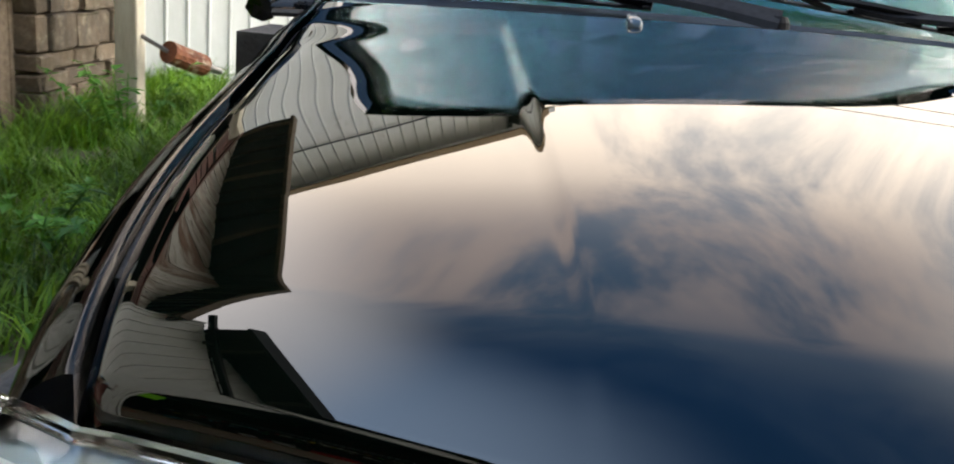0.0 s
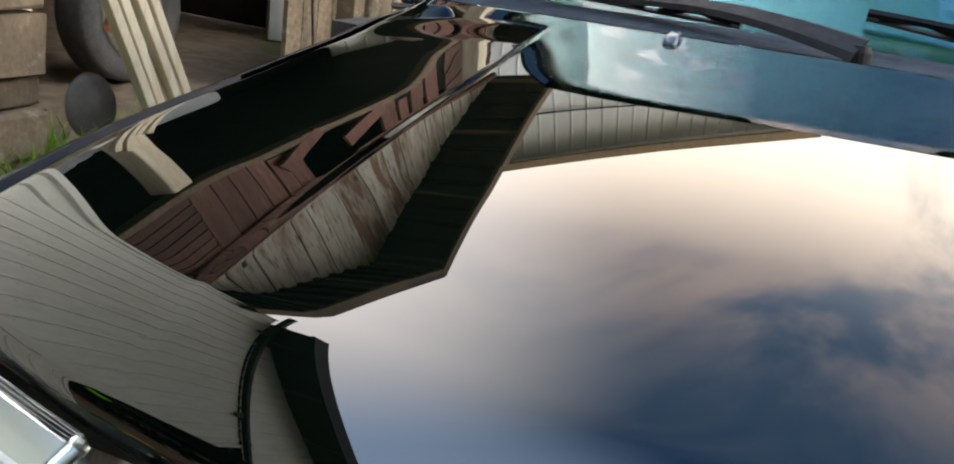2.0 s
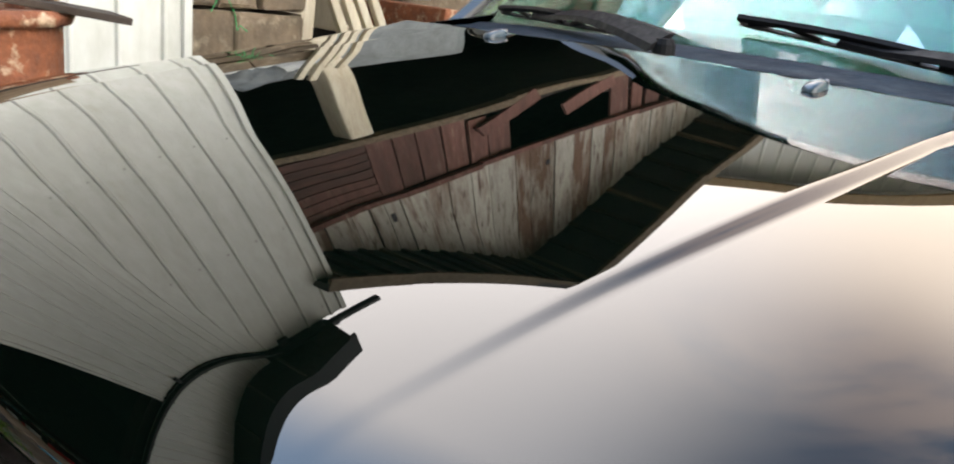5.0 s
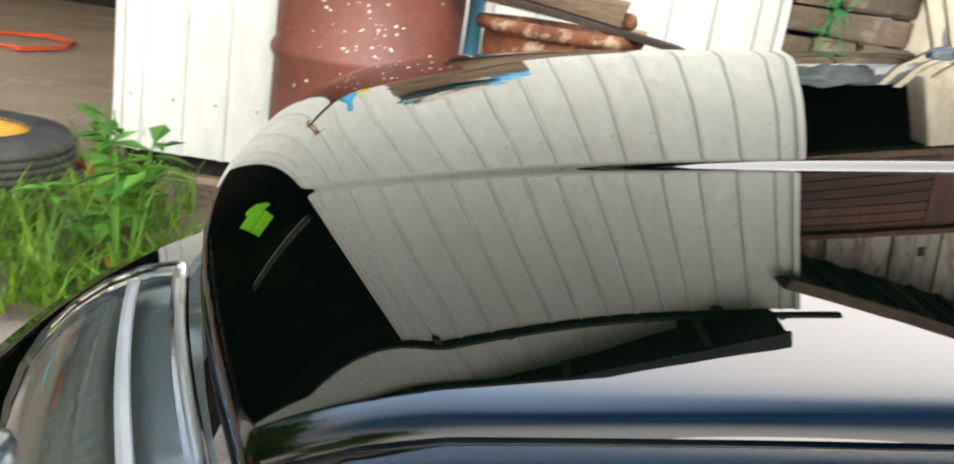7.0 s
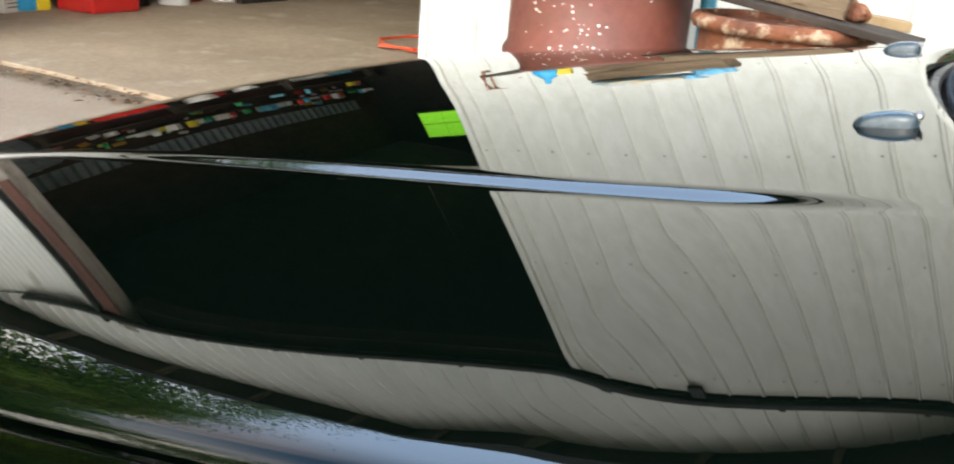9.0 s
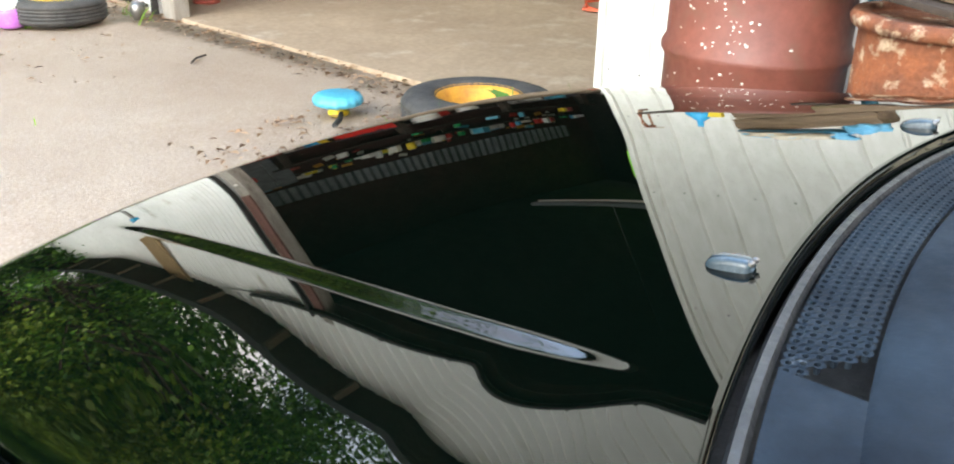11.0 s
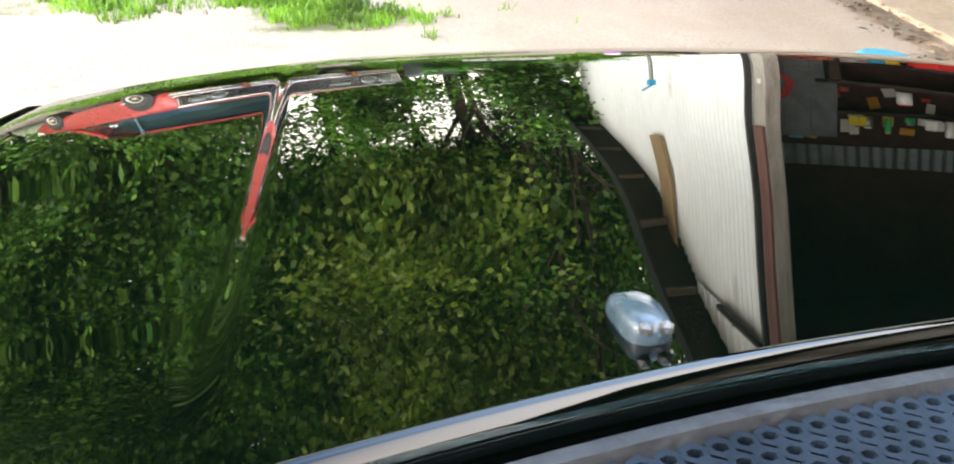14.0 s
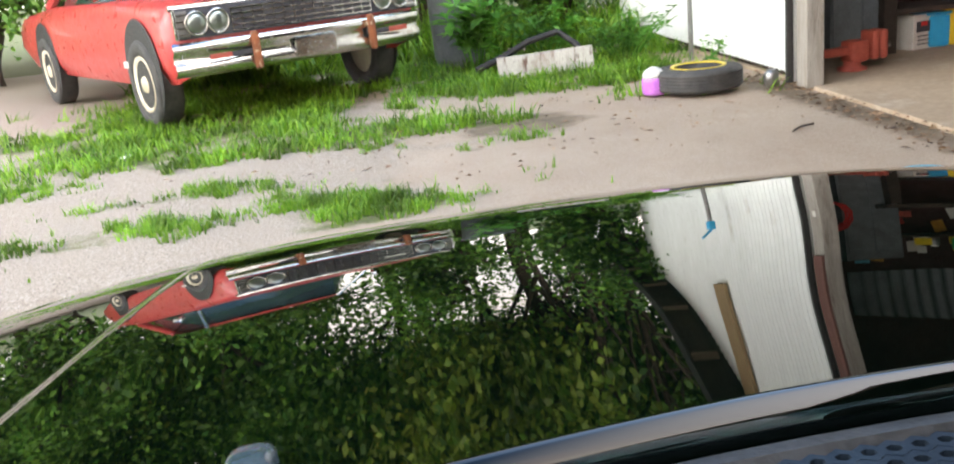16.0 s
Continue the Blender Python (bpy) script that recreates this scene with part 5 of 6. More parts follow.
for k in range(5):
    p = Vector((2.31, -1.72 - 0.04 * k, 1.08))
    pts = [p]
    for q in range(9):
        p = p + Vector((rnd.uniform(-0.02, 0.02), rnd.uniform(-0.05, 0.05), rnd.uniform(-0.075, 0.02)))
        p.x = 2.305
        pts.append(p)
    tube(bm, pts, 0.0025, 4)
part("strands", bm, M_GREENP, twine)
disc = thing("steel_disc", "dark round harrow disc leaning on the pier", "disc")
bm = lathe([(0.0, 0.03), (0.02, 0.03), (0.06, 0.022), (0.12, 0.008), (0.15, 0.0), (0.15, -0.004), (0.06, 0.016), (0.0, 0.02)], 32)
part("dish", moved(bm, Matrix.Translation((2.28, -2.25, 0.25)) @ Matrix.Rotation(radians(-80), 4, "Y") @ Matrix.Scale(0.75, 4)), M_BLACK, disc, "", True)

# an old truck front inside the barn bay
truck = thing("parked_truck", "old pale truck standing in the dark barn bay", "truck", (3.15, -2.98, 0), 0)
part("bumper", boxbm((-0.45, 0.05, 0.62), (0.12, 0.72, 0.14), 0.02), M_PLANK, truck, "pale steel bumper")
part("frame_rail", boxbm((0.5, 0.3, 0.72), (1.8, 0.1, 0.14), 0.01), M_PLANK, truck)
part("frame_rail", boxbm((0.5, -0.3, 0.72), (1.8, 0.1, 0.14), 0.01), M_RUST, truck)
part("cab", boxbm((0.9, 0.0, 1.25), (1.6, 1.5, 0.9), 0.1), M_GREYCLOTH, truck, "grey cab front")
part("chain", tubebm([(-0.52, 0.25, 0.7), (-0.54, 0.26, 0.55), (-0.52, 0.28, 0.42)], 0.02, 6), M_RUST, truck, "rusty hanging chain")
part("lamp", boxbm((-0.52, 0.34, 0.66), (0.02, 0.05, 0.04), 0.006), M_YELR, truck, "small amber lamp")
wheel(truck, 0.25, 0.55, 0.36, 0.2, M_STEEL, -1)
wheel(truck, 0.25, -0.65, 0.36, 0.2, M_STEEL, -1)
muf = thing("rusty_muffler", "rusted muffler hanging on the barn post", "muffler", (-0.13, -0.03, 0))
part("can", tubebm([(2.0, -4.95, 0.34), (2.12, -4.72, 0.42)], 0.06, 14), M_RUST, muf)
part("hanger", tubebm([(2.12, -4.72, 0.42), (2.3, -4.76, 0.5)], 0.012, 6), M_STEEL, muf)
part("tailpipe", tubebm([(2.0, -4.95, 0.34), (1.95, -5.1, 0.3)], 0.022, 10), M_STEEL, muf, "bright stub pipe")

# tyres, lid and loose things on the yard
def flat_tyre(name, at_, r, h, label, rim=None, rz=0):
    th = thing(name, label, "tyre", at_, rz)
    prof = [(r * 0.55, 0.012), (r * 0.75, 0.0), (r * 0.94, h * 0.1), (r, h * 0.22)]
    for k in range(4):
        z = h * (0.28 + 0.13 * k)
        prof += [(r, z), (r - 0.008, z + h * 0.015), (r - 0.008, z + h * 0.04), (r, z + h * 0.055)]
    prof += [(r, h * 0.8), (r * 0.94, h * 0.92), (r * 0.75, h), (r * 0.6, h * 0.97), (r * 0.55, h * 0.9)]
    part("casing", lathe(prof, 48, True), M_TYRE, th, "", True)
    if rim:
        part("rim", lathe([(0.0, h * 0.35), (r * 0.2, h * 0.38), (r * 0.28, h * 0.5), (r * 0.42, h * 0.55), (r * 0.5, h * 0.8), (r * 0.57, h * 0.93), (r * 0.59, h * 0.9), (r * 0.5, h * 0.3)], 36), rim, th, "", True)
    return th


flat_tyre("tractor_tyre", (2.03, 1.07, 0), 0.33, 0.2, "worn tyre with a rusty yellow rim lying flat", M_YELR)
spare = flat_tyre("old_tyre", (2.06, 4.71, 0), 0.3, 0.17, "black tyre with a yellow ring lying by the wall", M_TYRE)
part("painted_ring", lathe([(0.165, 0.168), (0.19, 0.172), (0.19, 0.166), (0.165, 0.163)], 40, True), M_YEL, spare, "hand-painted yellow ring")
lid = thing("valve_wheel_tool", "round ribbed blue wheel on a yellow hub with a black lever", "tool", (1.845, 1.75, 0))
bm = lathe([(0.0, 0.1), (0.075, 0.102), (0.1, 0.096), (0.112, 0.08), (0.114, 0.06), (0.1, 0.05), (0.0, 0.055)], 64)
for v in bm.verts:
    r_ = math.hypot(v.co.x, v.co.y)
    if r_ > 0.09:
        a = math.atan2(v.co.y, v.co.x)
        v.co.x *= 1 + 0.03 * math.cos(16 * a)
        v.co.y *= 1 + 0.03 * math.cos(16 * a)
part("wheel_body", bm, M_CYAN, lid, "ribbed blue plastic wheel", True)
part("hub", lathe([(0.0, 0.0), (0.045, 0.0), (0.05, 0.012), (0.038, 0.035), (0.022, 0.055), (0.0, 0.056)], 24), M_YEL, lid, "yellow plastic hub", True)
part("lever", tubebm([(-0.01, -0.03, 0.014), (-0.08, -0.1, 0.016), (-0.16, -0.15, 0.014)], 0.012, 8), M_RUBBER, lid, "black lever")
jug = thing("purple_jug", "small purple and white plastic jug by the tyre", "bottle", (1.755, 4.75, 0))
part("bottle_body", lathe([(0.0, 0.0), (0.07, 0.0), (0.085, 0.02), (0.085, 0.1), (0.08, 0.12)], 24), M_PURPLE, jug, "", True)
part("top", lathe([(0.08, 0.12), (0.076, 0.15), (0.05, 0.175), (0.02, 0.19), (0.0, 0.19)], 24), M_WPLA, jug, "white top", True)
can = thing("metal_flask", "small dull metal flask on the ground by the jamb", "flask", (2.46, 4.43, 0))
part("flask_body", lathe([(0.0, 0.0), (0.03, 0.0), (0.036, 0.02), (0.05, 0.05), (0.05, 0.09), (0.03, 0.12), (0.0, 0.125)], 20), M_STEEL, can, "", True)
vise = thing("bench_vise", "red cast iron bench vise on the slab edge", "vise", (3.14, 4.62, 0.013), 8)
part("base", lathe([(0.0, 0), (0.1, 0), (0.1, 0.02), (0.06, 0.035), (0.06, 0.06), (0.0, 0.06)], 24), M_REDIRON, vise, "", True)
part("slide", boxbm((-0.12, 0, 0.14), (0.3, 0.07, 0.06), 0.015), M_REDIRON, vise)
part("body_block", boxbm((0.02, 0, 0.13), (0.14, 0.14, 0.15), 0.025), M_REDIRON, vise)
part("jaw", boxbm((0.14, 0, 0.16), (0.05, 0.15, 0.2), 0.02), M_REDIRON, vise)
part("jaw", boxbm((0.21, 0, 0.16), (0.05, 0.15, 0.2), 0.02), M_REDIRON, vise)
part("screw", tubebm([(0.23, 0, 0.14), (0.3, 0, 0.14)], 0.018, 12), M_STEEL, vise)
crate = thing("carton", "white printed carton with dark lettering bars", "box", (4.02, 5.3, 0.013), 12)
part("carton_body", boxbm((0, 0, 0.13), (0.32, 0.32, 0.26), 0.006), M_CARD, crate)
part("print_band", boxbm((0, -0.162, 0.17), (0.26, 0.003, 0.08)), M_INK, crate, "dark printed band")
for k in range(3):
    part("print_line", boxbm((0, -0.162, 0.04 + 0.03 * k), (0.24, 0.003, 0.008)), M_INK, crate)
part("print_spot", boxbm((-0.06, -0.1645, 0.19), (0.06, 0.002, 0.03)), M_RED, crate)
stick = thing("dry_stick", "short dry stick on the packed dirt", "stick")
part("twig", tubebm([(1.95, 3.06, 0.008), (2.03, 3.13, 0.012), (2.12, 3.17, 0.008)], 0.006, 5), M_BARK, stick)
lit = thing("paper_scrap", "crumpled white paper scrap in the grass", "litter", (-1.9, 4.9, 0.01))
bm = bmesh.new()
bmesh.ops.create_icosphere(bm, subdivisions=2, radius=0.045)
for v in bm.verts:
    v.co *= 1 + 0.5 * noise.noise(v.co * 40)
    v.co.z *= 0.4
part("scrap", bm, M_WPLA, lit)
cord = thing("orange_cord", "orange extension cord winding over the ground", "cable", (-0.04, -0.12, 0))
part("cord_line", tubebm([(2.75, 1.3, 0.012), (2.5, 1.0, 0.012), (2.3, 0.86, 0.012), (2.1, 0.68, 0.012), (1.9, 0.62, 0.012), (1.65, 0.62, 0.012), (1.43, 0.51, 0.012), (1.16, 0.35, 0.012)], 0.008, 6), M_ORANGE, cord)
coil = bmesh.new()
tube(coil, [(5.2 + 0.4 * math.cos(k * 0.9) * (1 + 0.1 * math.sin(k * 2.3)), 2.25 + 0.3 * math.sin(k * 0.9), 0.034 + 0.004 * (k % 5)) for k in range(30)], 0.007, 5)
cc = thing("orange_cord", "loose coil of orange extension cord on the slab", "cable")
part("coil", coil, M_ORANGE, cc)
hyd = thing("yard_hydrant", "grey hydrant pipe with a blue handle by the wall", "hydrant")
hx, hy = (G @ Vector((-0.15, 6.22, 0))).xy
part("riser", tubebm([(hx, hy, 0), (hx, hy, 1.0)], 0.02, 10), M_STEEL, hyd)
part("head", boxbm((hx, hy, 1.05), (0.07, 0.07, 0.1), 0.015), M_BLUEP, hyd, "blue cast head")
part("handle", tubebm([(hx, hy, 1.1), (hx - 0.11, hy - 0.05, 1.18)], 0.012, 8), M_BLUEP, hyd)
strip_ = thing("timber_strip", "tan timber plank leaning on the corrugated wall", "plank")
part("board_body", boxbm((0, 0, 0), (0.04, 0.34, 1.6), 0.004, G @ Matrix.Translation((-0.0, 6.65, 2.72)) @ Matrix.Rotation(radians(7), 4, "X")), M_TAN, strip_)
pile = thing("scrap_fender", "bent dark bumper bar and pale panel in the weeds", "scrap", (0.2, 0.55, 0))
part("bar", tubebm([(0.55, 6.15, 0.08), (0.8, 6.2, 0.16), (1.05, 6.22, 0.27), (1.32, 6.2, 0.33), (1.45, 6.1, 0.22), (1.55, 5.95, 0.06)], 0.03, 8), M_BLACK, pile)
part("panel", moved(boxbm((0, 0, 0), (0.85, 0.03, 0.2), 0.01), Matrix.Translation((1.15, 6.0, 0.09)) @ Matrix.Rotation(radians(-14), 4, "X") @ Matrix.Rotation(radians(-8), 4, "Z")), M_WOODW, pile, "pale weathered panel")
bin_ = thing("rubbish_bin", "dark grey ribbed plastic rubbish bin in the weeds", "bin", (0.75, 8.0, 0))
part("shell", lathe([(0.0, 0.0), (0.24, 0.0), (0.26, 0.1), (0.28, 0.75), (0.3, 0.77), (0.3, 0.8), (0.27, 0.8), (0.26, 0.72)], 30), M_GREYCLOTH, bin_, "", True)


def bushy(name, at_, h, n, leaf, material, label, seed, spread=0.35, category="weed"):
    rnd_ = random.Random(seed)
    th = thing(name, label, category, at_)
    bm = bmesh.new()
    sb = bmesh.new()
    for s in range(max(2, n // 16)):
        a, l = rnd_.uniform(0, 6.28), rnd_.uniform(0.1, 1) * spread
        top = Vector((math.cos(a) * l, math.sin(a) * l, h * rnd_.uniform(0.6, 1)))
        base = Vector((math.cos(a) * l * 0.2, math.sin(a) * l * 0.2, 0))
        tube(sb, [base, (base + top) / 2 + Vector((0, 0, 0.1 * h)), top], 0.006, 5, 0.002)
        for k in range(16):
            f = rnd_.uniform(0.25, 1)
            p = base.lerp(top, f) + Vector((0, 0, 0.08 * h * math.sin(math.pi * f)))
            b, el = rnd_.uniform(0, 6.28), rnd_.uniform(-0.3, 0.7)
            d = Vector((math.cos(b) * math.cos(el), math.sin(b) * math.cos(el), math.sin(el)))
            w = d.cross(Vector((0, 0, 1))).normalized()
            L_ = leaf * rnd_.uniform(0.6, 1.3)
            v = [bm.verts.new(p), bm.verts.new(p + d * L_ * 0.5 + w * L_ * 0.24), bm.verts.new(p + d * L_ + Vector((0, 0, -0.2 * L_))), bm.verts.new(p + d * L_ * 0.5 - w * L_ * 0.24)]
            bm.faces.new(v)
    tagged(part("stalk", sb, M_WEED, th), kind="stuff")
    tagged(part("foliage", bm, material, th), kind="stuff")
    return th


bushy("tall_weed", (1.33, 0.34, 0), 0.5, 64, 0.1, M_WEED, "tall narrow-leaved green weed by the drum", 1, 0.12)
bushy("tall_weed", (1.47, 0.45, 0), 0.28, 48, 0.08, M_WEED, "low green weed clump by the door", 2, 0.16)
bushy("weed_clump", (0.82, 7.2, 0), 0.8, 240, 0.2, M_WEED, "broad-leaved weed clump by the bin", 3, 0.45)
bushy("weed_clump", (2.17, 6.9, 0), 0.45, 420, 0.09, M_WEED, "leafy weeds along the corrugated wall", 4, 0.5)
bushy("weed_clump", (1.63, 7.9, 0), 0.6, 420, 0.12, M_WEED, "leafy weeds along the corrugated wall", 5, 0.7)
bushy("weed_clump", (2.45, 5.5, 0), 0.34, 64, 0.07, M_WEED, "leafy weeds along the corrugated wall", 6, 0.2)
bushy("weed_clump", (2.05, -4.3, 0), 0.42, 120, 0.07, M_WEED, "weeds at the foot of the white post", 7, 0.45)
bushy("weed_clump", (1.7, -2.6, 0), 0.25, 96, 0.06, M_WEED, "weeds among the barn grass", 8, 0.5)

# ---- garage contents along the back ----
def bucket(at_, r, h, material, label, group="buckets", band=None):
    th = thing("bucket", label, "bucket", at_, 0, group)
    part("pail", lathe([(0.0, 0.0), (r * 0.86, 0.0), (r * 0.88, 0.01), (r * 0.97, h * 0.8), (r * 1.03, h * 0.82), (r * 1.03, h * 0.86), (r, h * 0.87), (r, h * 0.97), (r * 1.04, h), (r * 0.95, h), (r * 0.84, 0.02)], 28), material, th, "", True)
    part("bail", tubebm([(r * math.cos(a), 0.02 + r, h * 0.8 - 0.12 * math.sin(a)) for a in (math.pi * k / 10 for k in range(11))], 0.004, 5), M_STEEL, th, "wire handle")
    if band:
        part("label_band", lathe([(r * 0.93, h * 0.3), (r * 0.955, h * 0.3), (r * 0.98, h * 0.6), (r * 0.95, h * 0.6)], 28, True), band, th)
    return th


def gp(x, y_, z=0.013):
    return tuple(G @ Vector((x, y_ + 0.08, z)))


def np_(s, off=0.0, z=0.013):
    """A place along the inner side wall: s from the far end, off towards the door."""
    return gp(5.75 - 0.9 * (s - 0.6), 5.3 - off, z)


for yy, r, h, mtl, lab in ((1.55, 0.16, 0.37, M_WPLA, "white plastic pail on the garage floor"), (2.05, 0.15, 0.36, M_WPLA, "white plastic pail on the garage floor"), (3.05, 0.13, 0.28, M_WPLA, "small white plastic pail on the floor"), (3.75, 0.16, 0.38, M_WPLA, "white plastic pail with a faded label"), (1.0, 0.15, 0.36, M_CYAN, "grey-blue plastic pail in the dark garage")):
    bucket(np_(yy, 0.2 * (yy > 3)), r, h, mtl, lab, band=M_CARD if yy > 3.5 else None)
tub = thing("red_tool_chest", "red plastic tool chest on the garage floor", "chest", np_(4.75, 0.3), 90)
part("chest_body", boxbm((0, 0, 0.17), (0.4, 0.5, 0.34), 0.03), M_RED, tub)
part("chest_lid", boxbm((0, 0, 0.36), (0.42, 0.52, 0.06), 0.02), M_INK, tub, "black lid")
part("latch", boxbm((-0.21, 0, 0.3), (0.02, 0.08, 0.06), 0.005), M_INK, tub)
for k, (yy, mtl, lab, w, h) in enumerate(((5.2, M_YEL, "yellow plastic case on the garage floor", 0.16, 0.26), (5.4, M_BLUEP, "blue plastic crate on the garage floor", 0.26, 0.24), (4.3, M_RED, "small red petrol can on the floor", 0.2, 0.3), (3.4, M_RED, "dark red box by the pails", 0.18, 0.3), (2.5, M_WOODD, "dark wooden box under the bench", 0.5, 0.32), (0.6, M_INK, "black tool box under the bench", 0.4, 0.25))):
    th = thing("storage_box", lab, "box", np_(yy), 90 + 4 * (k - 2))
    part("box_body", boxbm((0, 0, h / 2), (0.3, w, h), 0.02), mtl, th)
    part("box_lid", boxbm((0, 0, h + 0.012), (0.31, w + 0.015, 0.024), 0.006), mtl, th)
    part("grip", tubebm([(-0.1, 0, h + 0.02), (-0.08, 0, h + 0.06), (0.08, 0, h + 0.06), (0.1, 0, h + 0.02)], 0.008, 6), M_INK, th)
beam = thing("floor_timber", "short dark timber lying on the garage floor", "timber", np_(2.7, 0.4), 90)
part("timber_body", boxbm((0, 0, 0.04), (0.09, 0.7, 0.08), 0.01), M_WOODD, beam)
bench = thing("workbench", "dark timber workbench along the garage wall", "bench", gp(3.35, 5.33), 86.4)
part("bench_top", boxbm((0, 0, 0.88), (0.6, 4.8, 0.07), 0.01), M_WOODD, bench)
for yy in (-2.3, -0.8, 0.8, 2.3):
    part("bench_leg", boxbm((-0.22, yy, 0.42), (0.1, 0.1, 0.84), 0.008), M_WOODD, bench)
part("bench_shelf", boxbm((0, 0, 0.3), (0.5, 4.6, 0.04), 0.006), M_WOODD, bench)
rnd = random.Random(77)
small = [M_RED, M_WPLA, M_CARD, M_CYAN, M_BLUEP, M_WPLA, M_CARD, M_REDIRON, M_YEL, M_GREENP, M_WPLA, M_STEEL]
for k in range(44):
    yy = 0.7 + 0.115 * k + rnd.uniform(-0.03, 0.03)
    lvl = rnd.choice((0.985, 1.355, 1.355))
    w, h = rnd.uniform(0.05, 0.13), rnd.uniform(0.06, 0.2)
    mtl = rnd.choice(small)
    th = thing("workshop_jar", "small coloured tin or carton on the bench", "container", np_(yy, rnd.uniform(-0.05, 0.2), lvl), rnd.uniform(-30, 30), "bench clutter")
    if rnd.random() < 0.5:
        part("tin", lathe([(0, 0), (w / 2, 0), (w / 2, h), (w / 2 * 0.7, h + 0.008), (0, h + 0.008)], 14), mtl, th, "", True)
        part("tin_lid", lathe([(0, h + 0.006), (w / 2 * 0.8, h + 0.006), (w / 2 * 0.8, h + 0.022), (0, h + 0.022)], 14), rnd.choice(small), th)
    else:
        part("carton_body", boxbm((0, 0, h / 2), (w, w * 1.2, h), 0.004), mtl, th)
        part("carton_flap", boxbm((0, 0, h + 0.003), (w * 0.98, w * 1.15, 0.006), 0), mtl, th)
shelf = thing("wall_shelf", "dark plank shelf above the bench", "shelf", gp(3.35, 5.45, 1.33), 86.4)
part("shelf_board", boxbm((0, 0, 0.0), (0.3, 4.6, 0.035), 0.004), M_WOODD, shelf)
for yy in (-2.2, 0, 2.2):
    part("shelf_bracket", boxbm((0.05, yy, -0.09), (0.1, 0.03, 0.16), 0.003), M_WOODD, shelf)
ho = thing("red_hose", "red rubber hose looped on the wall hook", "hose")
part("loops", tubebm([gp(0.55 + 0.14 * math.sin(k * 0.6), 5.1 + 0.005 * k, 1.0 + 0.2 * math.cos(k * 0.6)) for k in range(34)], 0.012, 6), M_RED, ho)
cab = thing("grey_cabinet", "grey steel cabinet inside the doorway", "cabinet", gp(0.9, 5.42, 0.013), 90)
part("cabinet_body", boxbm((0, 0, 0.8), (0.34, 0.5, 1.6), 0.01), M_GREYCLOTH, cab)
part("cabinet_door", boxbm((-0.175, -0.12, 0.75), (0.02, 0.23, 1.5), 0.006), M_GREYCLOTH, cab)
part("cabinet_door", boxbm((-0.175, 0.12, 0.75), (0.02, 0.23, 1.5), 0.006), M_GREYCLOTH, cab)
beamt = thing("roof_tube_light", "unlit fluorescent tube fixture under the garage roof", "lamp", gp(2.2, 2.6, 2.75))
part("fixture_tray", boxbm((0, 0, 0), (0.14, 1.6, 0.06), 0.01), M_GREYCLOTH, beamt)
part("fixture_tube", tubebm([(0, -0.75, -0.05), (0, 0.75, -0.05)], 0.018, 8), M_CARD, beamt)
part("hanger_wire", tubebm([(0, 0, 0.03), (0, 0, 1.4)], 0.004, 5), M_STEEL, beamt)


# tools and papers pinned to the inner wall
for k in range(34):
    w, h = rnd.uniform(0.05, 0.17), rnd.uniform(0.05, 0.16)
    x, z = rnd.uniform(0.9, 5.6), rnd.uniform(1.0, 1.72)
    th = thing("wall_note", "paper or tin sign pinned to the boarded wall", "sign", gp(x, 5.605, z), rnd.uniform(-3, 3), "pinned papers")
    part("sheet", boxbm((0, 0, 0), (w, 0.008, h), 0, Matrix.Rotation(rnd.uniform(-0.3, 0.3), 4, "Y")), rnd.choice((M_CARD, M_WPLA, M_CARD, M_RED, M_YELR, M_CYAN)), th)
hose = thing("garden_hose", "thin grey hose lying in loops on the dirt", "hose", (0, -0.07, 0))
part("hose_line", tubebm([(1.30, 0.99, 0.012), (1.34, 0.91, 0.012), (1.35, 0.83, 0.012), (1.18, 0.78, 0.012), (0.96, 0.66, 0.012), (0.87, 0.59, 0.012), (1.14, 0.67, 0.012), (1.22, 0.71, 0.012), (1.26, 0.78, 0.012)], 0.011, 8), M_GREYCLOTH, hose)
rnd = random.Random(404)
vs, fs = [], []
for k in range(1500):
    q = rnd.random()
    if q < 0.5:
        x, y_ = rnd.uniform(1.0, 2.6), rnd.uniform(0.3, 1.9)
    elif q < 0.8:
        y_ = rnd.uniform(1.6, 5.2)
        x = 2.27 + 0.062 * y_ + rnd.gauss(0, 0.09)
    else:
        x, y_ = rnd.uniform(-1.5, 2.2), rnd.uniform(3.0, 5.5)
    a, l = rnd.uniform(0, 6.28), rnd.uniform(0.008, 0.03)
    dx, dy = math.cos(a) * l, math.sin(a) * l
    i = len(vs)
    vs += [(x, y_, 0.004), (x + dx - dy * 0.4, y_ + dy + dx * 0.4, 0.01 + rnd.uniform(0, 0.008)), (x + dx * 2, y_ + dy * 2, 0.006), (x + dx + dy * 0.4, y_ + dy - dx * 0.4, 0.01)]
    fs.append((i, i + 1, i + 2, i + 3))
me = bpy.data.meshes.new("dead_leaves")
me.from_pydata(vs, [], fs)
me.materials.append(M_DRYLEAF)
tagged(new("dead_leaves", me), "scattered dry brown leaves and bark chips on the dirt", "litter", kind="stuff")
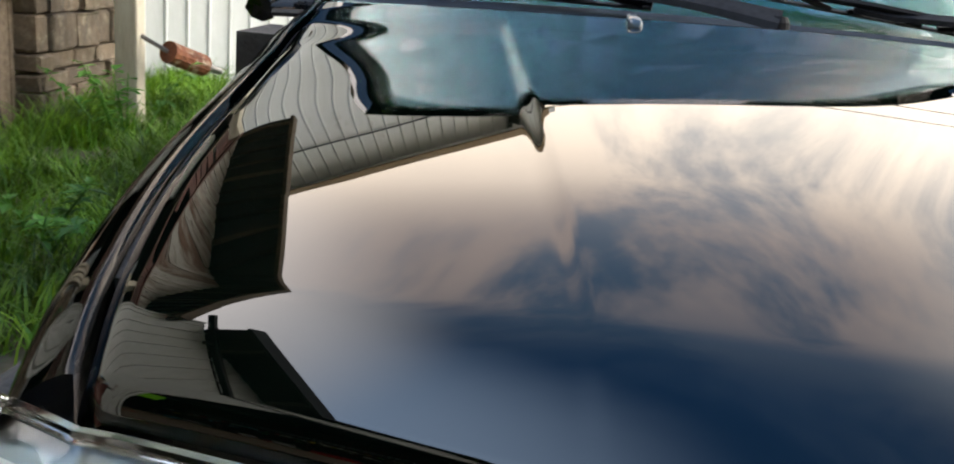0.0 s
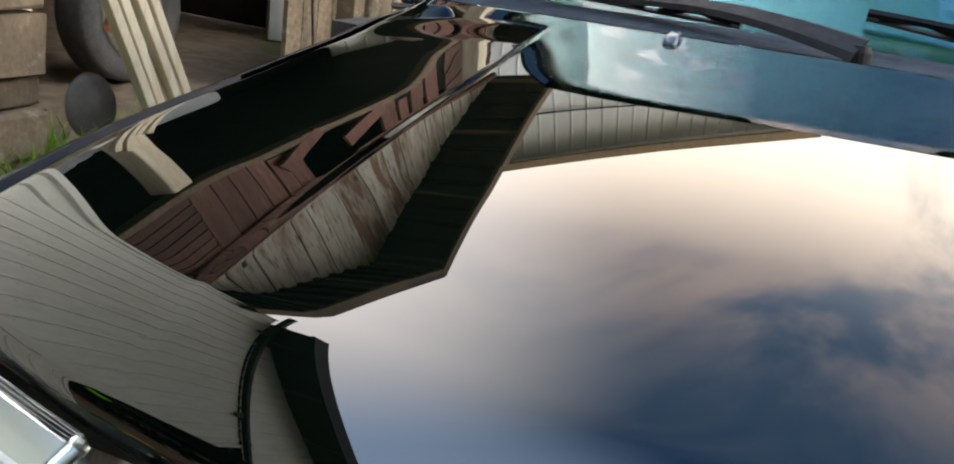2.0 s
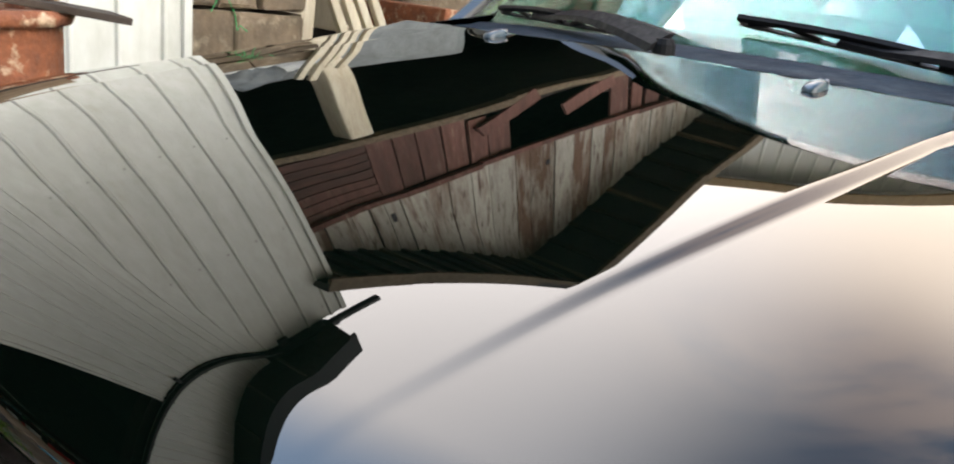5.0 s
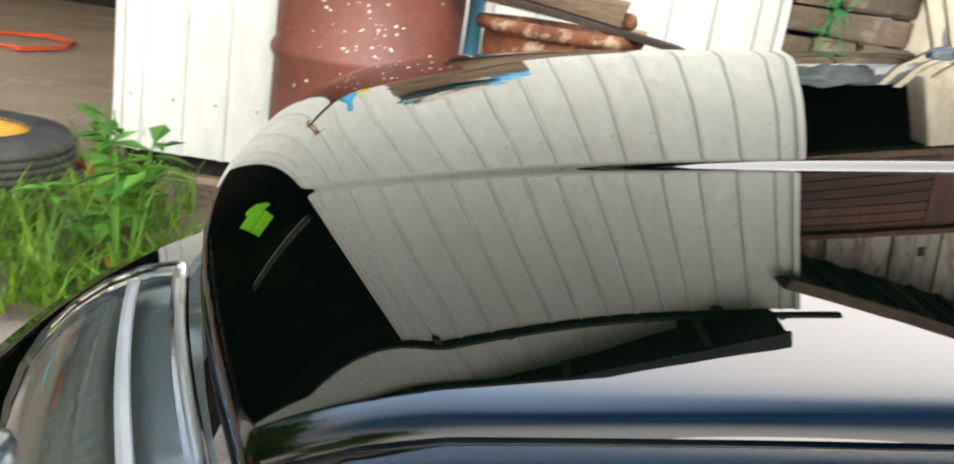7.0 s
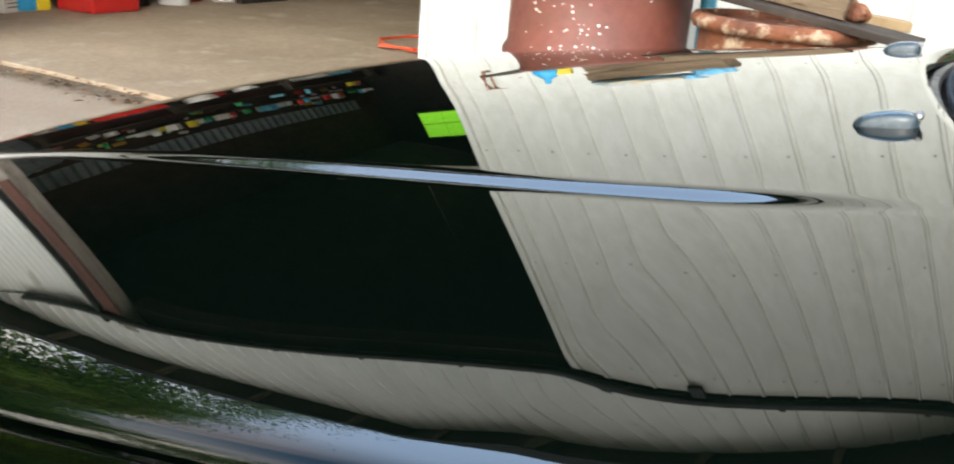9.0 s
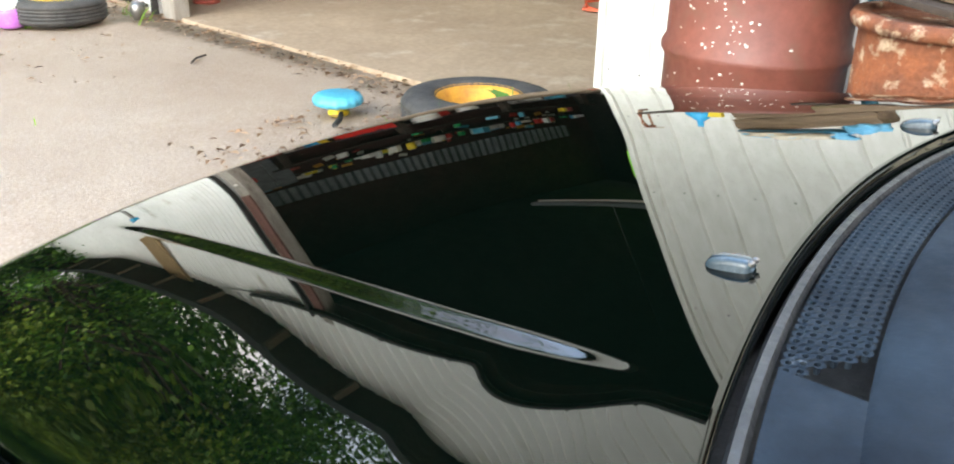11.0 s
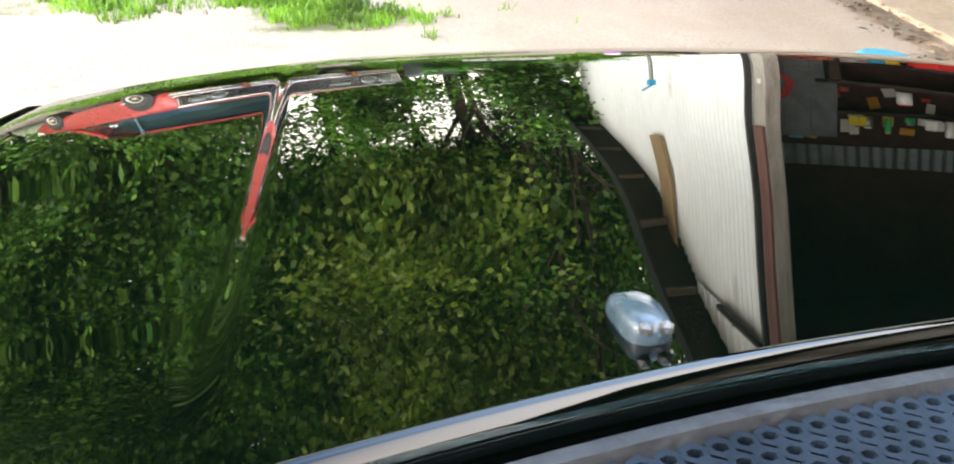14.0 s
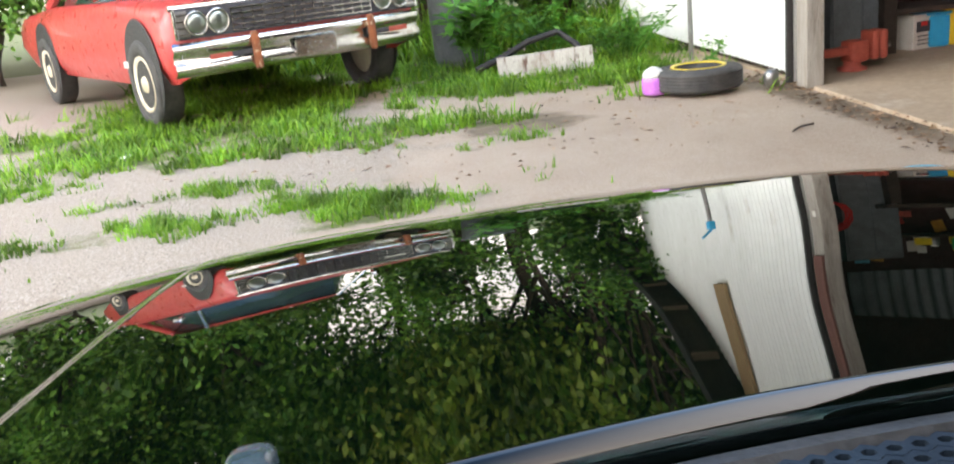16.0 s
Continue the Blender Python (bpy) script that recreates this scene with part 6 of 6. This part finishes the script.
# ---- the faded red saloon on the grass; its own frame: x to its left side, y ahead ----
saloon = thing("red_saloon", "faded red vintage saloon parked nose-on in the grass", "car", (-0.63, 6.0, 0), 180 + 30)
saloon.scale = (1.07, 1.07, 1.07)


def loft(sections, closed=False):
    bm = bmesh.new()
    rows_ = [[bm.verts.new(p) for p in sec] for sec in sections]
    for a, b in zip(rows_, rows_[1:]):
        for k in range(len(a) - 1):
            bm.faces.new((a[k], a[k + 1], b[k + 1], b[k]))
    if closed:
        bm.faces.new(rows_[0])
        bm.faces.new(list(reversed(rows_[-1])))
    return bm


def body_sec(y_, w, belt, deck, low):
    half = [(w * 0.93, low), (w * 0.985, low + 0.12), (w, 0.55), (w * 0.99, belt - 0.12), (w * 0.96, belt - 0.03), (w * 0.9, belt), (w * 0.6, deck), (0.0, deck + 0.012)]
    return [Vector((x, y_, z)) for x, z in half] + [Vector((-x, y_, z)) for x, z in reversed(half[:-1])]


part("body", loft([body_sec(*s) for s in ((-0.06, 0.97, 0.86, 0.85, 0.4), (-0.3, 0.985, 0.9, 0.88, 0.34), (-0.9, 0.995, 0.93, 0.93, 0.3), (-1.55, 1.0, 0.95, 0.96, 0.3), (-3.4, 1.0, 0.95, 0.95, 0.3), (-3.9, 0.99, 0.93, 0.93, 0.3), (-4.9, 0.96, 0.88, 0.87, 0.34), (-5.25, 0.93, 0.82, 0.81, 0.42))], True), M_REDP, saloon, "faded red body with sunburnt flanks", True)
for s in (-1, 1):
    for yy in (-0.78, -3.85):
        bm = lathe([(0.0, 0.0), (0.385, 0.0), (0.4, 0.006), (0.385, 0.012), (0.0, 0.012)], 32, False, "x")
        part("wheel_arch", moved(bm, Matrix.Translation((s * 0.997 - 0.006, yy, 0.42))), M_RUBBER, saloon, "dark wheel opening")
        wheel(saloon, s * 0.925, yy, 0.335, 0.2, M_PLANK, s, "pale steel rim")
# greenhouse
def glass_sec(y_, w0, w1, z0, z1):
    return [Vector((w0, y_, z0)), Vector((w1, y_, z1)), Vector((0, y_, z1 + 0.02)), Vector((-w1, y_, z1)), Vector((-w0, y_, z0))]


M_CARGLASS = mat("dark_car_glass", (0.02, 0.035, 0.035), 0.03, color2=(0.03, 0.05, 0.05), scale=3)
part("cabin_glass", loft([[Vector((x, -1.5, 0.95)) for x in (0.86, 0.5, 0, -0.5, -0.86)], glass_sec(-2.0, 0.88, 0.68, 0.95, 1.33), glass_sec(-3.2, 0.88, 0.68, 0.95, 1.33), [Vector((x, -3.85, 0.95)) for x in (0.86, 0.5, 0, -0.5, -0.86)]], False), M_CARGLASS, saloon, "dark reflecting windows", True)
part("roof", loft([[Vector((x * k, y_, 1.34 + dz - 0.05 * abs(x) ** 2)) for x in (0.74, 0.55, 0.3, 0, -0.3, -0.55, -0.74)] for y_, k, dz in ((-1.93, 0.95, -0.01), (-2.1, 0.98, 0.035), (-2.7, 0.99, 0.06), (-3.2, 0.97, 0.035), (-3.42, 0.93, -0.02))]), M_REDP, saloon, "red roof", True)
for s in (-1, 1):
    part("pillar", tubebm([(s * 0.86, -1.5, 0.95), (s * 0.7, -1.98, 1.33)], 0.022, 8), M_CHROME, saloon, "bright windscreen pillar")
    part("pillar", tubebm([(s * 0.86, -3.85, 0.95), (s * 0.69, -3.25, 1.33)], 0.05, 8), M_REDP, saloon)
    part("mirror", moved(lathe([(0.0, 0.02), (0.05, 0.014), (0.058, 0.0), (0.0, -0.004)], 20, False, "y"), Matrix.Translation((s * 1.02, -1.62, 1.02))), M_CHROME, saloon, "round chrome mirror", True)
    part("side_strip", boxbm((s * 1.0, -0.62 - 0.5, 0.47), (0.02, 0.2, 0.05), 0.006), M_WPLA, saloon, "white strip end")
part("hood_edge", tubebm([(x, -0.02 - 0.05 * (x / 0.97) ** 2, 0.865) for x in (-0.97, -0.6, -0.2, 0.2, 0.6, 0.97)], 0.022, 8), M_CHROME, saloon, "bright bonnet edge trim")
# grille: frame, bars, lamps
part("grille_back", boxbm((0, -0.03, 0.755), (1.9, 0.05, 0.2)), M_INK, saloon)
for k in range(5):
    part("grille_bar", boxbm((0, 0.003, 0.675 + 0.038 * k), (1.12, 0.012, 0.009), 0.002), M_CHROME, saloon)
for k in range(15):
    part("grille_upright", boxbm((-0.56 + 0.08 * k, -0.0, 0.752), (0.005, 0.012, 0.165)), M_CHROME, saloon)
for s in (-1, 1):
    part("grille_frame", boxbm((s * 0.965, 0.0, 0.755), (0.02, 0.03, 0.2), 0.005), M_CHROME, saloon)
    lampb = part("corner_lamp", boxbm((s * 0.915, 0.0, 0.755), (0.085, 0.02, 0.18), 0.006), M_STEEL, saloon, "ribbed corner lamp")
    for k in range(4):
        part("corner_bar", boxbm((s * 0.915, 0.014, 0.69 + 0.043 * k), (0.09, 0.008, 0.008)), M_CHROME, lampb)
    for x in (0.665, 0.82):
        hl = part("headlight", moved(lathe([(0.0, 0.02), (0.045, 0.017), (0.066, 0.006), (0.068, 0.0), (0.0, -0.002)], 28, False, "y"), Matrix.Translation((s * x, 0.012, 0.755)) @ Matrix.Rotation(math.pi, 4, "Z")), M_REFLECT, saloon, "round sealed-beam headlight", True)
        part("chrome_ring", moved(lathe([(0.066, 0.0), (0.08, 0.012), (0.086, 0.0), (0.08, -0.01)], 28, True, "y"), Matrix.Translation((s * x, 0.015, 0.755))), M_CHROME, hl, "chrome lamp ring", True)
part("bumper", loft([[Vector((x, y0 + 0.11 - 0.14 * (abs(x) / 1.0) ** 4 + dy, z)) for dy, z in ((-0.1, 0.63), (-0.02, 0.635), (0.0, 0.61), (0.0, 0.57), (-0.03, 0.55), (-0.03, 0.5), (0.0, 0.48), (-0.005, 0.43), (-0.06, 0.4))] for x in (-1.0, -0.985, -0.9, -0.75, -0.5, -0.25, 0, 0.25, 0.5, 0.75, 0.9, 0.985, 1.0) for y0 in (0.0,)]), M_CHROME, saloon, "dull chrome front bumper", True)
for s in (-1, 1):
    part("bumper_guard", boxbm((s * 0.47, 0.13, 0.53), (0.05, 0.06, 0.26), 0.02), M_RUST, saloon, "rust-stained bumper guard")
    part("bumper_slot", boxbm((s * 0.62, 0.094, 0.525), (0.36, 0.012, 0.035), 0.004), M_INK, saloon)
    part("turn_lamp", boxbm((s * 0.72, 0.1, 0.525), (0.16, 0.012, 0.036), 0.006), M_REDIRON, saloon, "dull amber turn lamp")
part("plate_panel", boxbm((0, 0.118, 0.5), (0.34, 0.012, 0.13), 0.008), M_CHROME, saloon, "blank plate panel")
part("badge", boxbm((-0.38, 0.014, 0.8), (0.2, 0.01, 0.014), 0.004), M_WPLA, saloon, "small bright badge")
part("fender_badge", boxbm((-0.995, -0.28, 0.72), (0.012, 0.035, 0.06), 0.005), M_CHROME, saloon)


# ---- trees ----
def tree(at_, h, crown_r, n, seed, material, label, low=0.25, leaf=0.16, bare=False):
    rnd_ = random.Random(seed)
    th = thing("tree", label, "tree", at_)
    sb = bmesh.new()
    pts = [Vector((0, 0, -0.1))]
    for k in range(6):
        pts.append(Vector((rnd_.uniform(-0.15, 0.15) * k, rnd_.uniform(-0.15, 0.15) * k, h * 0.8 * (k + 1) / 6)))
    tube(sb, pts, 0.011 * h + 0.03, 8, 0.02)
    tips = []
    for k in range(16):
        f = rnd_.uniform(low, 0.95)
        p = pts[min(6, int(f * 6))].copy()
        p.z = f * h * 0.8
        a = rnd_.uniform(0, 6.28)
        reach = crown_r * rnd_.uniform(0.5, 1.0) * (1 - 0.45 * max(0, f - 0.5))
        e = p + Vector((math.cos(a) * reach, math.sin(a) * reach, rnd_.uniform(0.05, 0.3) * h))
        mid = (p + e) / 2 + Vector((0, 0, 0.04 * h))
        tube(sb, [p, mid, e], 0.05, 5, 0.012)
        tips += [(mid, 0.6), (e, 1.0), ((mid + e) / 2, 0.8)]
        for q in range(2):
            e2 = mid + Vector((rnd_.uniform(-1, 1), rnd_.uniform(-1, 1), rnd_.uniform(-0.2, 0.8))) * crown_r * 0.45
            tube(sb, [mid, e2], 0.025, 4, 0.008)
            tips.append((e2, 0.8))
    part("trunk", sb, M_BARK, th, "", True)
    vs, fs = [], []
    if not bare:
        for k in range(n):
            c, sc = rnd_.choice(tips)
            p = c + Vector((rnd_.gauss(0, 1), rnd_.gauss(0, 1), rnd_.gauss(0, 0.9))) * crown_r * 0.21 * sc
            if p.z < 0.1:
                continue
            d = Vector((rnd_.gauss(0, 1), rnd_.gauss(0, 1), rnd_.gauss(-0.3, 0.7))).normalized()
            w = d.cross(Vector((rnd_.gauss(0, 1), rnd_.gauss(0, 1), rnd_.gauss(0, 1)))).normalized()
            l_ = leaf * rnd_.uniform(0.6, 1.3)
            i = len(vs)
            vs += [p, p + d * l_ * 0.45 + w * l_ * 0.28, p + d * l_, p + d * l_ * 0.45 - w * l_ * 0.28]
            fs.append((i, i + 1, i + 2, i + 3))
        me = bpy.data.meshes.new("crown")
        me.from_pydata(vs, [], fs)
        me.materials.append(material)
        ob = new("crown", me)
        ob.parent = th
    return th


TREES = [(-7.5, 15.0, 10.5, 3.4, 0, 14000), (-6.0, 17.5, 12.0, 3.6, 1, 14000), (-3.6, 13.5, 10.5, 3.0, 0, 16000), (-0.6, 15.8, 13.0, 3.2, 0, 16000),
         (1.6, 12.6, 11.0, 3.0, 1, 14000), (4.6, 14.0, 14.0, 3.8, 0, 15000), (9.5, 13.5, 14.5, 4.2, 0, 14000), (-10.5, 19.0, 13.0, 4.0, 0, 10000),
         (-0.2, 21.0, 15.0, 4.2, 1, 10000), (4.5, 20.5, 16.0, 4.4, 0, 10000), (-14.0, 12.0, 12.0, 4.0, 0, 9000), (12.0, 9.0, 12.0, 3.5, 0, 8000), (0.9, 14.4, 11.0, 3.0, 0, 14000), (3.0, 13.6, 10.0, 2.8, 0, 13000)]
for k, (x, y_, h, r, kind_, n) in enumerate(TREES):
    tree((x, y_, 0), h, r, int(n * 4.6), 40 + k, M_LEAF2 if kind_ else M_LEAF, "broad-leaved tree with a dense summer crown" if not kind_ else "yellow-green tree with an open crown", 0.08 if k < 7 else 0.2, 0.14)
for k, (x, y_, h) in enumerate(((2.2, 11.2, 6.5), (2.9, 11.6, 7.2), (1.7, 11.9, 5.8))):
    tree((x, y_, 0), h, 1.0, 0, 90 + k, M_LEAF, "bare dead sapling among the trees", 0.3, 0.1, True)
for k, (x, y_, h, r) in enumerate(((-5.5, 12.6, 2.6, 1.5), (-2.6, 11.5, 2.2, 1.3), (0.3, 10.8, 2.6, 1.4), (2.4, 10.2, 2.3, 1.1), (-8.5, 12.0, 3.0, 1.7), (-11.5, 15, 4.0, 2.2))):
    tree((x, y_, 0), h, r, 7000, 120 + k, M_LEAF, "dense shrub at the edge of the trees", 0.05, 0.12)
pole = thing("utility_line", "thin dark overhead wires between two timber poles", "cable")
for k in range(2):
    part("wire", tubebm([(-16, -14 + 0.5 * k, 6.4), (-4, -13 + 0.4 * k, 5.9 + 0.2 * k), (8, -12 + 0.4 * k, 6.3)], 0.012, 4), M_INK, pole)

for x, yy in ((-16, -13.75), (8, -11.8)):
    part("pole", tubebm([(x, yy, -0.1), (x, yy, 6.9)], 0.13, 10, 0.09), M_BARK, pole, "weathered timber pole")
